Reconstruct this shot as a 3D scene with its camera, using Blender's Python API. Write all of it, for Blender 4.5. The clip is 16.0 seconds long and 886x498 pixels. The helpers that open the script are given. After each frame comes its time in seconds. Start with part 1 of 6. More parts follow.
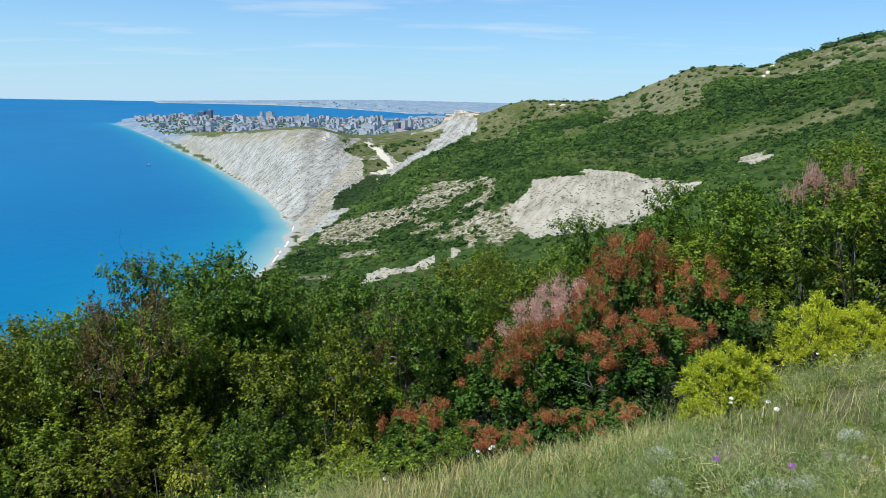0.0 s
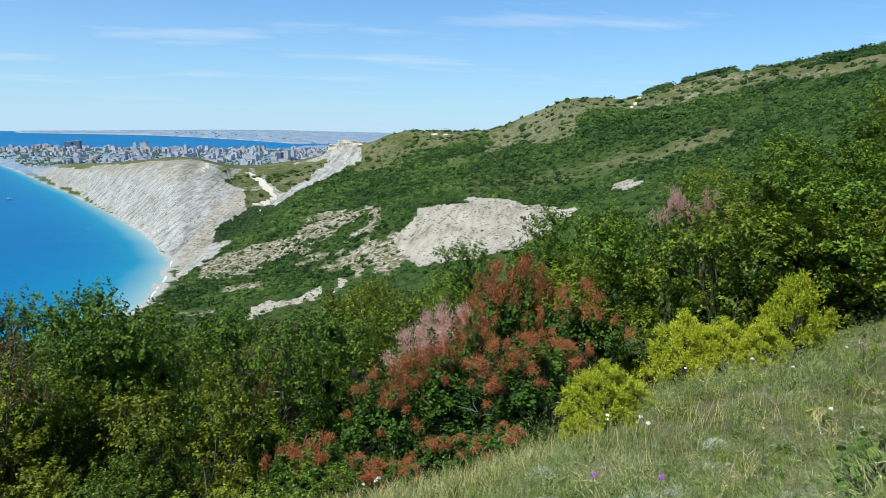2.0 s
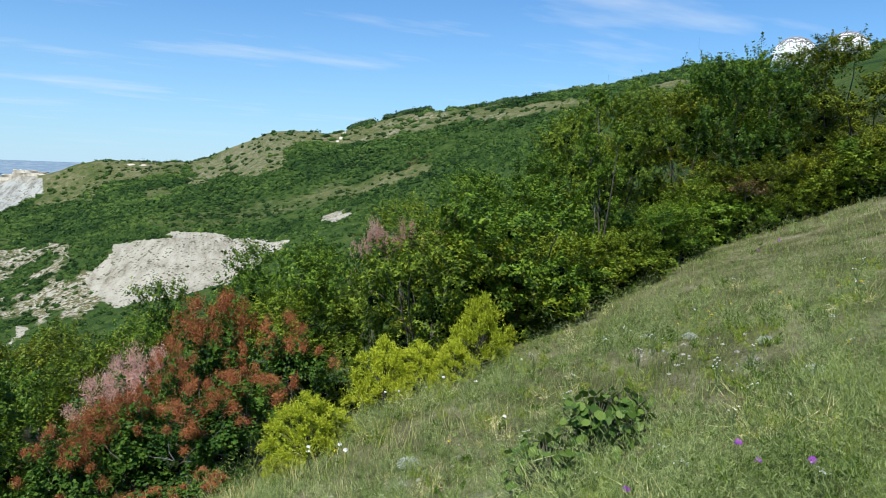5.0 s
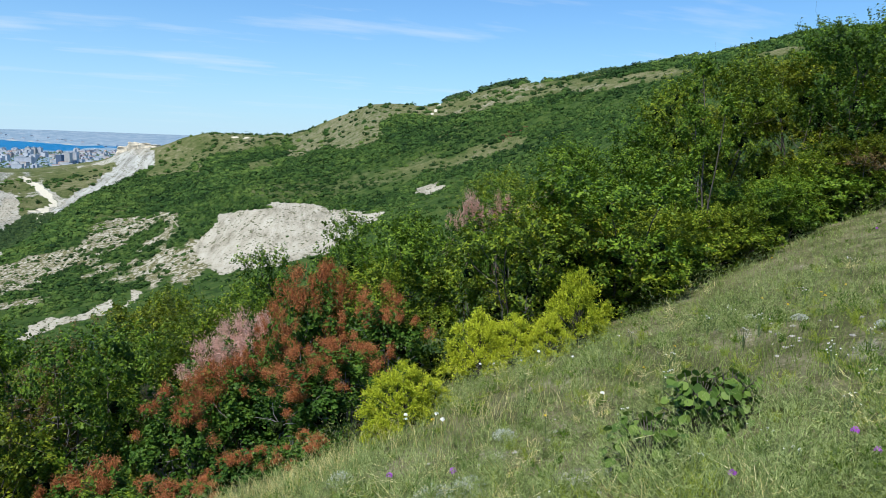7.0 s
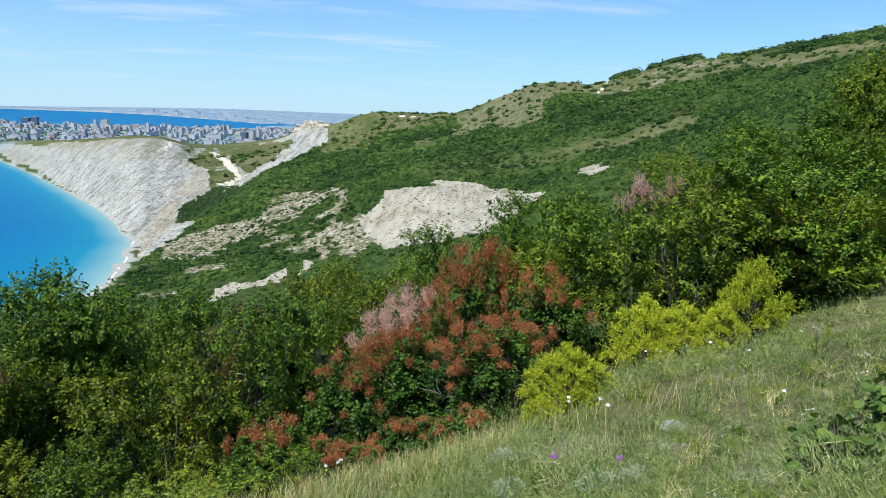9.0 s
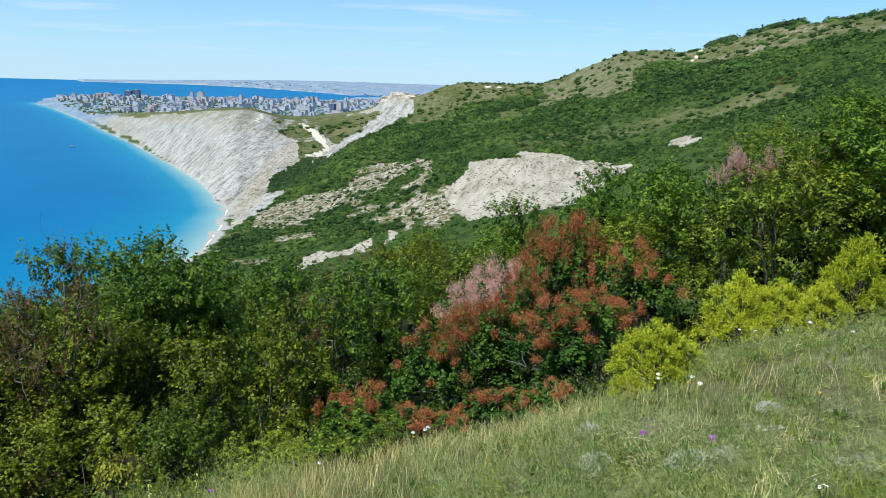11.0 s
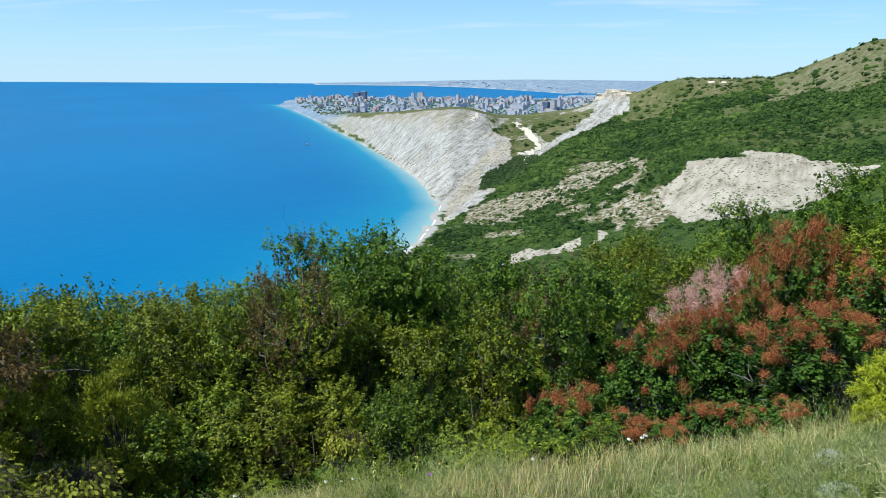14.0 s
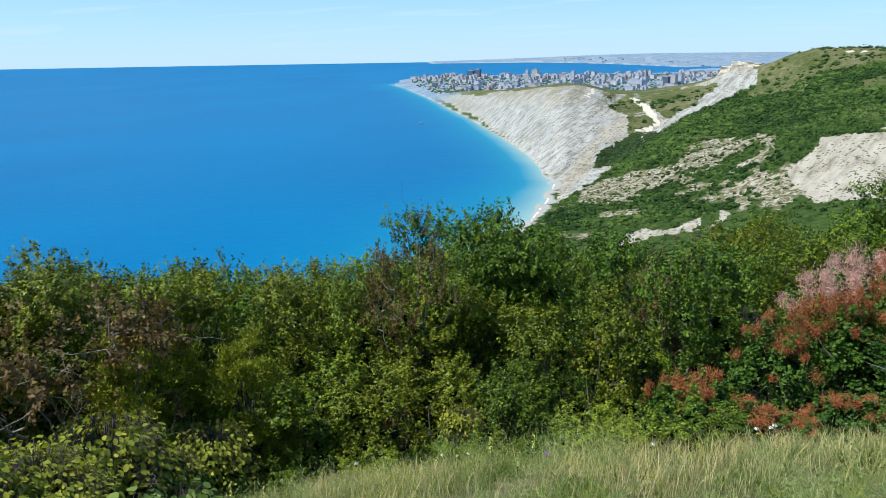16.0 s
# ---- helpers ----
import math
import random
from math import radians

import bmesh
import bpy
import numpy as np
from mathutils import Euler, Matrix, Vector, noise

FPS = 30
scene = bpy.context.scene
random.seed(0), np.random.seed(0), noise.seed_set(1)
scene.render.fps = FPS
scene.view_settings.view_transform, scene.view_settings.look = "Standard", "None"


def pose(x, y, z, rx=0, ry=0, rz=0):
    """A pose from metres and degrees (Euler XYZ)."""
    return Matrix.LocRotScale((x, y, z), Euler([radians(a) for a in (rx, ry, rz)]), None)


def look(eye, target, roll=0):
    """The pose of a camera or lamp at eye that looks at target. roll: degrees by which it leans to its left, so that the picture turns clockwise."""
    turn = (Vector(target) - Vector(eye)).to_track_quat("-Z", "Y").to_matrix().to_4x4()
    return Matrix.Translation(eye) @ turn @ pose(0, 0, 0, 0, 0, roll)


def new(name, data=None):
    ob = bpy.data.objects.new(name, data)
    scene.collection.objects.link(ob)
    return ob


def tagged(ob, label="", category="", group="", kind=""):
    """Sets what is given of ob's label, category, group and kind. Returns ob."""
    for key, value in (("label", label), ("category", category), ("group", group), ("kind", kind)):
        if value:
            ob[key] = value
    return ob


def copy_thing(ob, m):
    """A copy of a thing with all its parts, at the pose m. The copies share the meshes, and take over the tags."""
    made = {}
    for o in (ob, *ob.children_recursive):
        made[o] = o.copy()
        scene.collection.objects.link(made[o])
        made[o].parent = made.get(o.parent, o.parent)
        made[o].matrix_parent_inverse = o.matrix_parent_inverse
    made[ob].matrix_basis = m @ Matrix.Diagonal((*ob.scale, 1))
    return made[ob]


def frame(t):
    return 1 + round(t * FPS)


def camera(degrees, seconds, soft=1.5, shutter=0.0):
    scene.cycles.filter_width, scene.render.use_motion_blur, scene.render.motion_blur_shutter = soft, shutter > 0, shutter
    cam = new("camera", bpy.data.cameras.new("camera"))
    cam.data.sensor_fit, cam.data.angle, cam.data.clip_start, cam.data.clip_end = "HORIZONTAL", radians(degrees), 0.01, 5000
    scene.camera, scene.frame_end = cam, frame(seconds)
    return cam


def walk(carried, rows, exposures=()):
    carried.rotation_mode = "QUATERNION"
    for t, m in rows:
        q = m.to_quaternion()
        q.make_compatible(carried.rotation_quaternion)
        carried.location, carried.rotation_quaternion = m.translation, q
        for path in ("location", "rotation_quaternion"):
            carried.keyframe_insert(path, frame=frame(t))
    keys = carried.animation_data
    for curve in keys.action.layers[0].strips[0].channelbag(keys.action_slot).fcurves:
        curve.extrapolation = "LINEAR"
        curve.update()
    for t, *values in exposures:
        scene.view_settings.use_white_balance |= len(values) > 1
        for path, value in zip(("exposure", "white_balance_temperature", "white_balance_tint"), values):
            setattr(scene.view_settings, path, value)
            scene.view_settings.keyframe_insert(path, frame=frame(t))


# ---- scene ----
# ---- the camera: held out in front of a body that turns on one spot of the slope ----
cam = camera(60.85, 16.0, soft=0.7)
REACH = 0.4  # from the turning point to the lens
EYE_HEIGHT = 100.0  # above the sea
# seconds, yaw (left plus), pitch (up plus), lean (right plus)
TURNS = [
    (0.0, -0.0, -10.99, -1.09),
    (0.5, -1.6, -10.85, -0.81),
    (1.0, -2.79, -10.54, -1.27),
    (1.5, -5.83, -8.75, -1.24),
    (2.0, -8.64, -8.64, -1.02),
    (2.5, -13.41, -8.11, -1.38),
    (3.0, -19.41, -7.83, -1.27),
    (3.5, -25.16, -6.65, -1.39),
    (3.7, -27.0, -6.28, -1.64),
    (4.1, -29.65, -5.85, -1.74),
    (4.65, -30.7, -5.65, -1.78),
    (5.3, -29.7, -5.7, -1.75),
    (5.8, -28.33, -5.96, -1.69),
    (6.0, -27.88, -6.25, -1.53),
    (6.5, -25.89, -6.75, -1.91),
    (7.0, -23.37, -7.93, -1.79),
    (7.5, -20.15, -8.42, -1.97),
    (8.0, -16.89, -9.39, -1.97),
    (8.5, -13.2, -9.92, -1.74),
    (9.0, -11.25, -9.87, -1.97),
    (9.2, -10.29, -10.0, -1.89),
    (11.3, -4.06, -12.32, -1.61),
    (11.5, -3.45, -12.28, -1.59),
    (12.0, -1.75, -12.42, -1.19),
    (12.5, 0.46, -12.37, -1.33),
    (13.0, 4.0, -12.39, -1.22),
    (13.5, 7.96, -12.46, -0.87),
    (14.0, 11.19, -12.61, -0.39),
    (14.5, 13.7, -13.09, -0.38),
    (15.0, 16.06, -13.48, 0.36),
    (15.5, 18.04, -14.1, 0.33),
    (16.0, 19.92, -14.21, 0.9),
]


def held(yaw, pitch, lean):
    a = radians(yaw)
    return pose(-REACH * math.sin(a), REACH * math.cos(a), EYE_HEIGHT, 0, 0, yaw) @ pose(0, 0, 0, 90 + pitch) @ pose(0, 0, 0, 0, 0, -lean)


walk(cam, [(t, held(yaw, pitch, lean)) for t, yaw, pitch, lean in TURNS], exposures=[(0.0, 0.33, 6200, 7), (3.5, 0.36, 6200, 7), (7.0, 0.41, 6200, 7), (12.5, 0.45, 6200, 7), (16.0, 0.48, 6200, 7)])

# ---- sky and sun: a clear summer noon with thin streaks of high cloud ----
SUN_BEARING, SUN_HEIGHT = -120.0, 59.0
world = bpy.data.worlds.new("sky")
scene.world = world
world.use_nodes = True
wn, wl = world.node_tree.nodes, world.node_tree.links
wn.clear()
sky = wn.new("ShaderNodeTexSky")
sky.sky_type, sky.sun_disc = "NISHITA", False
sky.sun_elevation, sky.sun_rotation = radians(SUN_HEIGHT), radians(SUN_BEARING)
sky.air_density, sky.dust_density, sky.ozone_density, sky.altitude = 1.0, 0.0, 6.0, 100
coord = wn.new("ShaderNodeTexCoord")
sep = wn.new("ShaderNodeSeparateXYZ")
wl.new(coord.outputs["Generated"], sep.inputs[0])


def wmath(op, a, b=None):
    n = wn.new("ShaderNodeMath")
    n.operation = op
    for i, v in enumerate((a, b)):
        if v is None:
            continue
        if isinstance(v, (int, float)):
            n.inputs[i].default_value = v
        else:
            wl.new(v, n.inputs[i])
    return n.outputs[0]


# the clouds lie on a level sheet high above
up = wmath("ADD", wmath("MAXIMUM", sep.outputs["Z"], 0.0), 0.06)
comb = wn.new("ShaderNodeCombineXYZ")
wl.new(wmath("DIVIDE", sep.outputs["X"], up), comb.inputs[0])
wl.new(wmath("MULTIPLY", wmath("DIVIDE", sep.outputs["Y"], up), 2.2), comb.inputs[1])
streak = wn.new("ShaderNodeTexNoise")
streak.inputs["Scale"].default_value, streak.inputs["Detail"].default_value, streak.inputs["Roughness"].default_value = 0.55, 5, 0.55
wl.new(comb.outputs[0], streak.inputs["Vector"])
ramp = wn.new("ShaderNodeValToRGB")
ramp.color_ramp.elements[0].position, ramp.color_ramp.elements[1].position = 0.54, 0.80
ramp.color_ramp.elements[1].color = (0.6, 0.6, 0.6, 1)
wl.new(streak.outputs[0], ramp.inputs[0])
fade = wmath("MULTIPLY", ramp.outputs[0], wmath("MINIMUM", wmath("MULTIPLY", wmath("MAXIMUM", sep.outputs["Z"], 0.0), 12.0), 1.0))
# clean summer air, paler towards the horizon
tone = wn.new("ShaderNodeMix")
tone.data_type, tone.blend_type = "RGBA", "MULTIPLY"
tone.inputs["Factor"].default_value = 1.0
wl.new(sky.outputs[0], tone.inputs["A"])
tone.inputs["B"].default_value = (0.64, 1.04, 1.32, 1)
low_air = wn.new("ShaderNodeMix")
low_air.data_type = "RGBA"
wl.new(wmath("MULTIPLY", wmath("POWER", 2.718, wmath("MULTIPLY", wmath("MAXIMUM", sep.outputs["Z"], 0.0), -9.0)), 0.9), low_air.inputs["Factor"])
wl.new(tone.outputs["Result"], low_air.inputs["A"])
low_air.inputs["B"].default_value = (5.2, 6.9, 8.3, 1)
mixed = wn.new("ShaderNodeMix")
mixed.data_type = "RGBA"
wl.new(fade, mixed.inputs["Factor"])
wl.new(low_air.outputs["Result"], mixed.inputs["A"])
mixed.inputs["B"].default_value = (7.5, 8.0, 8.6, 1)
back = wn.new("ShaderNodeBackground")
back.inputs["Strength"].default_value = 0.085
wl.new(mixed.outputs["Result"], back.inputs[0])
wl.new(back.outputs[0], wn.new("ShaderNodeOutputWorld").inputs[0])

sun = new("sun", bpy.data.lights.new("sun", "SUN"))
sun.data.energy, sun.data.angle, sun.data.color = 4.4, radians(0.53), (1.0, 0.95, 0.87)
far_sun = Vector((math.sin(radians(SUN_BEARING)) * math.cos(radians(SUN_HEIGHT)), math.cos(radians(SUN_BEARING)) * math.cos(radians(SUN_HEIGHT)), math.sin(radians(SUN_HEIGHT))))
sun.matrix_world = look(far_sun * 300, (0, 0, 0))
# ---- materials ----
class Nodes:
    """A material and short ways to make its nodes."""

    def __init__(self, name):
        self.mat = bpy.data.materials.new(name)
        self.mat.use_nodes = True
        self.tree = self.mat.node_tree
        self.tree.nodes.clear()
        self.out = self.add("ShaderNodeOutputMaterial")

    def add(self, kind, **props):
        n = self.tree.nodes.new(kind)
        for key, value in props.items():
            n.inputs[key].default_value = value
        return n

    def link(self, a, b):
        self.tree.links.new(a, b)

    def math(self, op, a, b=0.0, clamp=False):
        n = self.tree.nodes.new("ShaderNodeMath")
        n.operation, n.use_clamp = op, clamp
        for i, v in enumerate((a, b)):
            if isinstance(v, (int, float)):
                n.inputs[i].default_value = v
            else:
                self.link(v, n.inputs[i])
        return n.outputs[0]

    def place(self):
        return self.add("ShaderNodeTexCoord").outputs["Object"]

    def world_place(self):
        return self.add("ShaderNodeNewGeometry").outputs["Position"]

    def noise(self, scale, detail=4, where=None, rough=0.55, stretch=None):
        n = self.add("ShaderNodeTexNoise", Scale=scale, Detail=detail, Roughness=rough)
        where = where or self.world_place()
        if stretch:
            m = self.add("ShaderNodeMapping", Scale=stretch)
            self.link(where, m.inputs[0])
            where = m.outputs[0]
        self.link(where, n.inputs["Vector"])
        return n.outputs[0]

    def ramp(self, value, *stops):
        n = self.tree.nodes.new("ShaderNodeValToRGB")
        while len(n.color_ramp.elements) < len(stops):
            n.color_ramp.elements.new(0.5)
        for e, (pos, col) in zip(n.color_ramp.elements, stops):
            e.position, e.color = pos, (*col, 1) if len(col) == 3 else col
        self.link(value, n.inputs[0])
        return n.outputs[0]

    def mix(self, fac, a, b):
        n = self.tree.nodes.new("ShaderNodeMix")
        n.data_type = "RGBA"
        for key, v in (("Factor", fac), ("A", a), ("B", b)):
            if isinstance(v, (int, float)):
                n.inputs[key].default_value = v
            elif isinstance(v, tuple):
                n.inputs[key].default_value = (*v, 1)
            else:
                self.link(v, n.inputs[key])
        return n.outputs["Result"]

    def attr(self, name):
        n = self.tree.nodes.new("ShaderNodeAttribute")
        n.attribute_name = name
        return n.outputs["Fac"]

    def finish(self, colour, rough=0.85, bump=None, strength=0.4, distance=0.1, spec=0.3, metal=0.0, translucent=None, share=0.3):
        p = self.add("ShaderNodeBsdfPrincipled")
        p.inputs["Metallic"].default_value, p.inputs["Specular IOR Level"].default_value = metal, spec
        for key, v in (("Base Color", colour), ("Roughness", rough)):
            if isinstance(v, tuple):
                p.inputs[key].default_value = (*v, 1)
            elif isinstance(v, (int, float)):
                p.inputs[key].default_value = v
            else:
                self.link(v, p.inputs[key])
        if bump is not None:
            b = self.add("ShaderNodeBump", Strength=strength, Distance=distance)
            self.link(bump, b.inputs["Height"])
            self.link(b.outputs[0], p.inputs["Normal"])
        shader = p.outputs[0]
        if translucent is not None:
            t = self.add("ShaderNodeBsdfTranslucent")
            self.link(translucent, t.inputs[0])
            m = self.add("ShaderNodeMixShader", Fac=share)
            self.link(shader, m.inputs[1])
            self.link(t.outputs[0], m.inputs[2])
            shader = m.outputs[0]
        self.link(shader, self.out.inputs[0])
        return self.mat


def leaf_material(name, dark, mid, light, thin, share=0.3, size=0.35):
    """Leaves that differ one by one and from bough to bough."""
    n = Nodes(name)
    island = n.add("ShaderNodeNewGeometry").outputs["Random Per Island"]
    tint = n.add("ShaderNodeObjectInfo").outputs["Random"]
    bough = n.noise(size, 2)
    v = n.math("ADD", n.math("MULTIPLY", island, 0.68), n.math("ADD", n.math("MULTIPLY", bough, 0.55), n.math("MULTIPLY", tint, 0.32)))
    v = n.math("SUBTRACT", v, 0.27)
    c = n.ramp(v, (0.1, dark), (0.5, mid), (0.95, light))
    t = n.mix(0.55, c, thin)
    return n.finish(c, 0.5, spec=0.16, translucent=t, share=share)


GREEN = leaf_material("green_leaves", (0.028, 0.052, 0.004), (0.108, 0.170, 0.011), (0.31, 0.355, 0.026), (0.24, 0.33, 0.012), 0.18)
DEEP = leaf_material("dark_leaves", (0.018, 0.044, 0.004), (0.068, 0.132, 0.010), (0.19, 0.28, 0.020), (0.14, 0.25, 0.010), 0.16)
OLIVE = leaf_material("olive_leaves", (0.034, 0.050, 0.004), (0.125, 0.165, 0.010), (0.33, 0.345, 0.024), (0.27, 0.30, 0.012), 0.18)
BROWN = leaf_material("browned_leaves", (0.06, 0.05, 0.016), (0.15, 0.10, 0.036), (0.27, 0.15, 0.06), (0.22, 0.15, 0.04), 0.25)
FRESH = leaf_material("fresh_leaves", (0.03, 0.075, 0.006), (0.085, 0.165, 0.012), (0.20, 0.28, 0.022), (0.25, 0.40, 0.02), 0.3)
JUNIPER = leaf_material("juniper_needles", (0.15, 0.20, 0.010), (0.43, 0.49, 0.028), (0.72, 0.73, 0.06), (0.5, 0.5, 0.04), 0.18)
ROUND = leaf_material("smoke_bush_leaves", (0.026, 0.066, 0.010), (0.06, 0.13, 0.016), (0.13, 0.21, 0.026), (0.14, 0.28, 0.02), 0.25)
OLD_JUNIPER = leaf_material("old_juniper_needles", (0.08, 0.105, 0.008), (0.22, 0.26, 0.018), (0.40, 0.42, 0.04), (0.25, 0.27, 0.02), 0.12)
RUST = leaf_material("rust_plumes", (0.20, 0.066, 0.024), (0.43, 0.155, 0.055), (0.58, 0.26, 0.11), (0.42, 0.16, 0.06), 0.25, 1.2)
PINK = leaf_material("pink_plumes", (0.38, 0.19, 0.14), (0.62, 0.35, 0.27), (0.76, 0.51, 0.41), (0.6, 0.4, 0.3), 0.3, 1.2)


def bark_material(name, a, b):
    n = Nodes(name)
    g = n.noise(14, 5, stretch=(1, 1, 0.25))
    return n.finish(n.ramp(g, (0.3, a), (0.7, b)), 0.9, g, 0.5, 0.02)


BARK = bark_material("bark", (0.05, 0.042, 0.034), (0.16, 0.14, 0.115))
PALE_BARK = bark_material("weathered_wood", (0.13, 0.12, 0.11), (0.29, 0.275, 0.255))


def grass_material():
    n = Nodes("meadow_grass")
    island = n.add("ShaderNodeNewGeometry").outputs["Random Per Island"]
    patch = n.noise(1.1, 4)
    v = n.math("SUBTRACT", n.math("ADD", n.math("MULTIPLY", island, 0.5), n.math("MULTIPLY", patch, 1.0)), 0.2)
    c = n.ramp(v, (0.25, (0.08, 0.12, 0.018)), (0.48, (0.195, 0.275, 0.048)), (0.7, (0.32, 0.375, 0.11)), (0.95, (0.66, 0.60, 0.30)))
    return n.finish(c, 0.7, spec=0.2, translucent=c, share=0.3)


GRASS = grass_material()
SAGE = leaf_material("wormwood", (0.075, 0.110, 0.027), (0.215, 0.282, 0.080), (0.45, 0.50, 0.20), (0.30, 0.34, 0.11), 0.18, 1.1)
STRAW = leaf_material("straw", (0.42, 0.36, 0.12), (0.68, 0.58, 0.24), (0.85, 0.76, 0.42), (0.6, 0.53, 0.26), 0.2, 1.5)
SILVER = leaf_material("silver_leaves", (0.36, 0.38, 0.31), (0.52, 0.54, 0.45), (0.68, 0.69, 0.60), (0.5, 0.55, 0.5), 0.15, 3)


def land_material():
    n = Nodes("land")
    rock_a, turf_a, path_a, sand_a, town_a, marl_a = (n.attr(k) for k in ("rock", "turf", "path", "sand", "hazy_farmland", "marl"))
    broad, mid, fine = n.noise(0.02, 5), n.noise(0.16, 5), n.noise(1.3, 5)
    tiny = n.noise(24, 6, rough=0.7)
    under = n.ramp(mid, (0.3, (0.022, 0.045, 0.012)), (0.5, (0.045, 0.08, 0.018)), (0.75, (0.09, 0.115, 0.03)))
    turf = n.ramp(n.math("ADD", n.math("MULTIPLY", broad, 0.35), n.math("ADD", n.math("MULTIPLY", mid, 0.35), n.math("MULTIPLY", fine, 0.3))), (0.36, (0.05, 0.076, 0.02)), (0.46, (0.09, 0.108, 0.036)), (0.54, (0.135, 0.138, 0.06)), (0.66, (0.26, 0.235, 0.15)))
    ground_c = n.mix(turf_a, under, turf)
    # tilted beds of marl that climb to the right, strewn with chips of limestone
    axes = n.add("ShaderNodeSeparateXYZ")
    n.link(n.world_place(), axes.inputs[0])
    dip = n.add("ShaderNodeCombineXYZ")
    n.link(n.math("SUBTRACT", axes.outputs["X"], n.math("MULTIPLY", axes.outputs["Z"], 1.15)), dip.inputs[0])
    n.link(n.math("MULTIPLY", n.math("ADD", axes.outputs["X"], axes.outputs["Z"]), 0.16), dip.inputs[1])
    n.link(n.math("MULTIPLY", axes.outputs["Y"], 0.12), dip.inputs[2])
    beds = n.noise(0.30, 6, where=dip.outputs[0], rough=0.7)
    runs = n.noise(0.045, 7, rough=0.7)
    chips = n.add("ShaderNodeTexVoronoi", Scale=0.45)
    n.link(n.world_place(), chips.inputs["Vector"])
    rock = n.ramp(n.math("ADD", n.math("MULTIPLY", beds, 0.45), n.math("ADD", n.math("MULTIPLY", runs, 0.3), n.math("MULTIPLY", fine, 0.25))), (0.38, (0.16, 0.145, 0.10)), (0.43, (0.28, 0.255, 0.19)), (0.5, (0.40, 0.365, 0.285)), (0.58, (0.47, 0.435, 0.35)), (0.7, (0.55, 0.51, 0.42)))
    grey = n.ramp(n.math("ADD", n.math("MULTIPLY", beds, 0.55), n.math("ADD", n.math("MULTIPLY", runs, 0.3), n.math("MULTIPLY", fine, 0.15))), (0.37, (0.13, 0.125, 0.10)), (0.43, (0.25, 0.245, 0.21)), (0.49, (0.36, 0.355, 0.315)), (0.56, (0.455, 0.45, 0.405)), (0.66, (0.55, 0.545, 0.495)))
    rock = n.mix(marl_a, rock, grey)
    rock = n.mix(n.math("MULTIPLY", n.math("LESS_THAN", chips.outputs["Distance"], 0.36), n.math("GREATER_THAN", mid, 0.5)), rock, (0.13, 0.13, 0.075))
    edge = n.math("ADD", n.math("MULTIPLY", n.math("SUBTRACT", mid, 0.5), 1.1), n.math("MULTIPLY", n.math("SUBTRACT", fine, 0.5), 0.7))
    mask = n.math("MULTIPLY", n.math("ADD", n.math("SUBTRACT", rock_a, 0.5), n.math("MULTIPLY", edge, n.math("LESS_THAN", rock_a, 0.97))), 5.0)
    mask = n.math("ADD", mask, 0.5, True)
    # rubble between tussocks on the stony ground
    stony_a = n.attr("stony")
    bits = n.math("ADD", n.math("MULTIPLY", n.noise(0.42, 4, rough=0.65), 0.65), n.math("MULTIPLY", mid, 0.35))
    ground_c = n.mix(stony_a, ground_c, n.ramp(fine, (0.35, (0.08, 0.085, 0.03)), (0.6, (0.17, 0.155, 0.075))))
    ground_c = n.mix(n.math("MULTIPLY", stony_a, n.ramp(bits, (0.475, (0, 0, 0)), (0.53, (1, 1, 1)))), ground_c, rock)
    c = n.mix(mask, ground_c, rock)
    c = n.mix(n.math("MULTIPLY", n.attr("dry"), n.ramp(n.math("ADD", n.math("MULTIPLY", mid, 0.5), n.math("MULTIPLY", fine, 0.5)), (0.38, (0, 0, 0)), (0.56, (0.9, 0.9, 0.9)))), c, n.ramp(fine, (0.35, (0.15, 0.145, 0.075)), (0.65, (0.27, 0.24, 0.15))))
    # far fields and town ground, with the blue of aerial haze in their colour
    hazy_farm = n.mix(0.5, n.ramp(broad, (0.38, (0.14, 0.22, 0.29)), (0.5, (0.20, 0.28, 0.35)), (0.6, (0.30, 0.36, 0.41))), n.ramp(mid, (0.35, (0.13, 0.20, 0.26)), (0.65, (0.27, 0.33, 0.38))))
    c = n.mix(town_a, c, hazy_farm)
    c = n.mix(n.math("ADD", n.math("MULTIPLY", n.math("SUBTRACT", path_a, 0.5), 4.0), 0.5, True), c, n.mix(fine, (0.52, 0.47, 0.36), (0.70, 0.65, 0.53)))
    c = n.mix(sand_a, c, n.mix(fine, (0.33, 0.32, 0.28), (0.46, 0.45, 0.40)))
    soil = n.attr("near")
    earth = n.ramp(n.math("ADD", n.math("MULTIPLY", fine, 0.5), n.math("MULTIPLY", tiny, 0.5)), (0.34, (0.045, 0.055, 0.02)), (0.48, (0.12, 0.12, 0.05)), (0.6, (0.27, 0.24, 0.14)), (0.7, (0.52, 0.48, 0.40)))
    earth = n.mix(n.math("MULTIPLY", n.attr("bald"), n.ramp(tiny, (0.3, (0.3, 0.3, 0.3)), (0.55, (1, 1, 1)))), earth, n.ramp(tiny, (0.35, (0.20, 0.175, 0.12)), (0.5, (0.36, 0.33, 0.26)), (0.65, (0.52, 0.49, 0.42))))
    # dead leaves under the tree belt, darkened to stand for the shade there
    earth = n.mix(n.attr("litter_shade"), earth, n.ramp(tiny, (0.35, (0.022, 0.018, 0.010)), (0.65, (0.065, 0.05, 0.028))))
    c = n.mix(soil, c, earth)
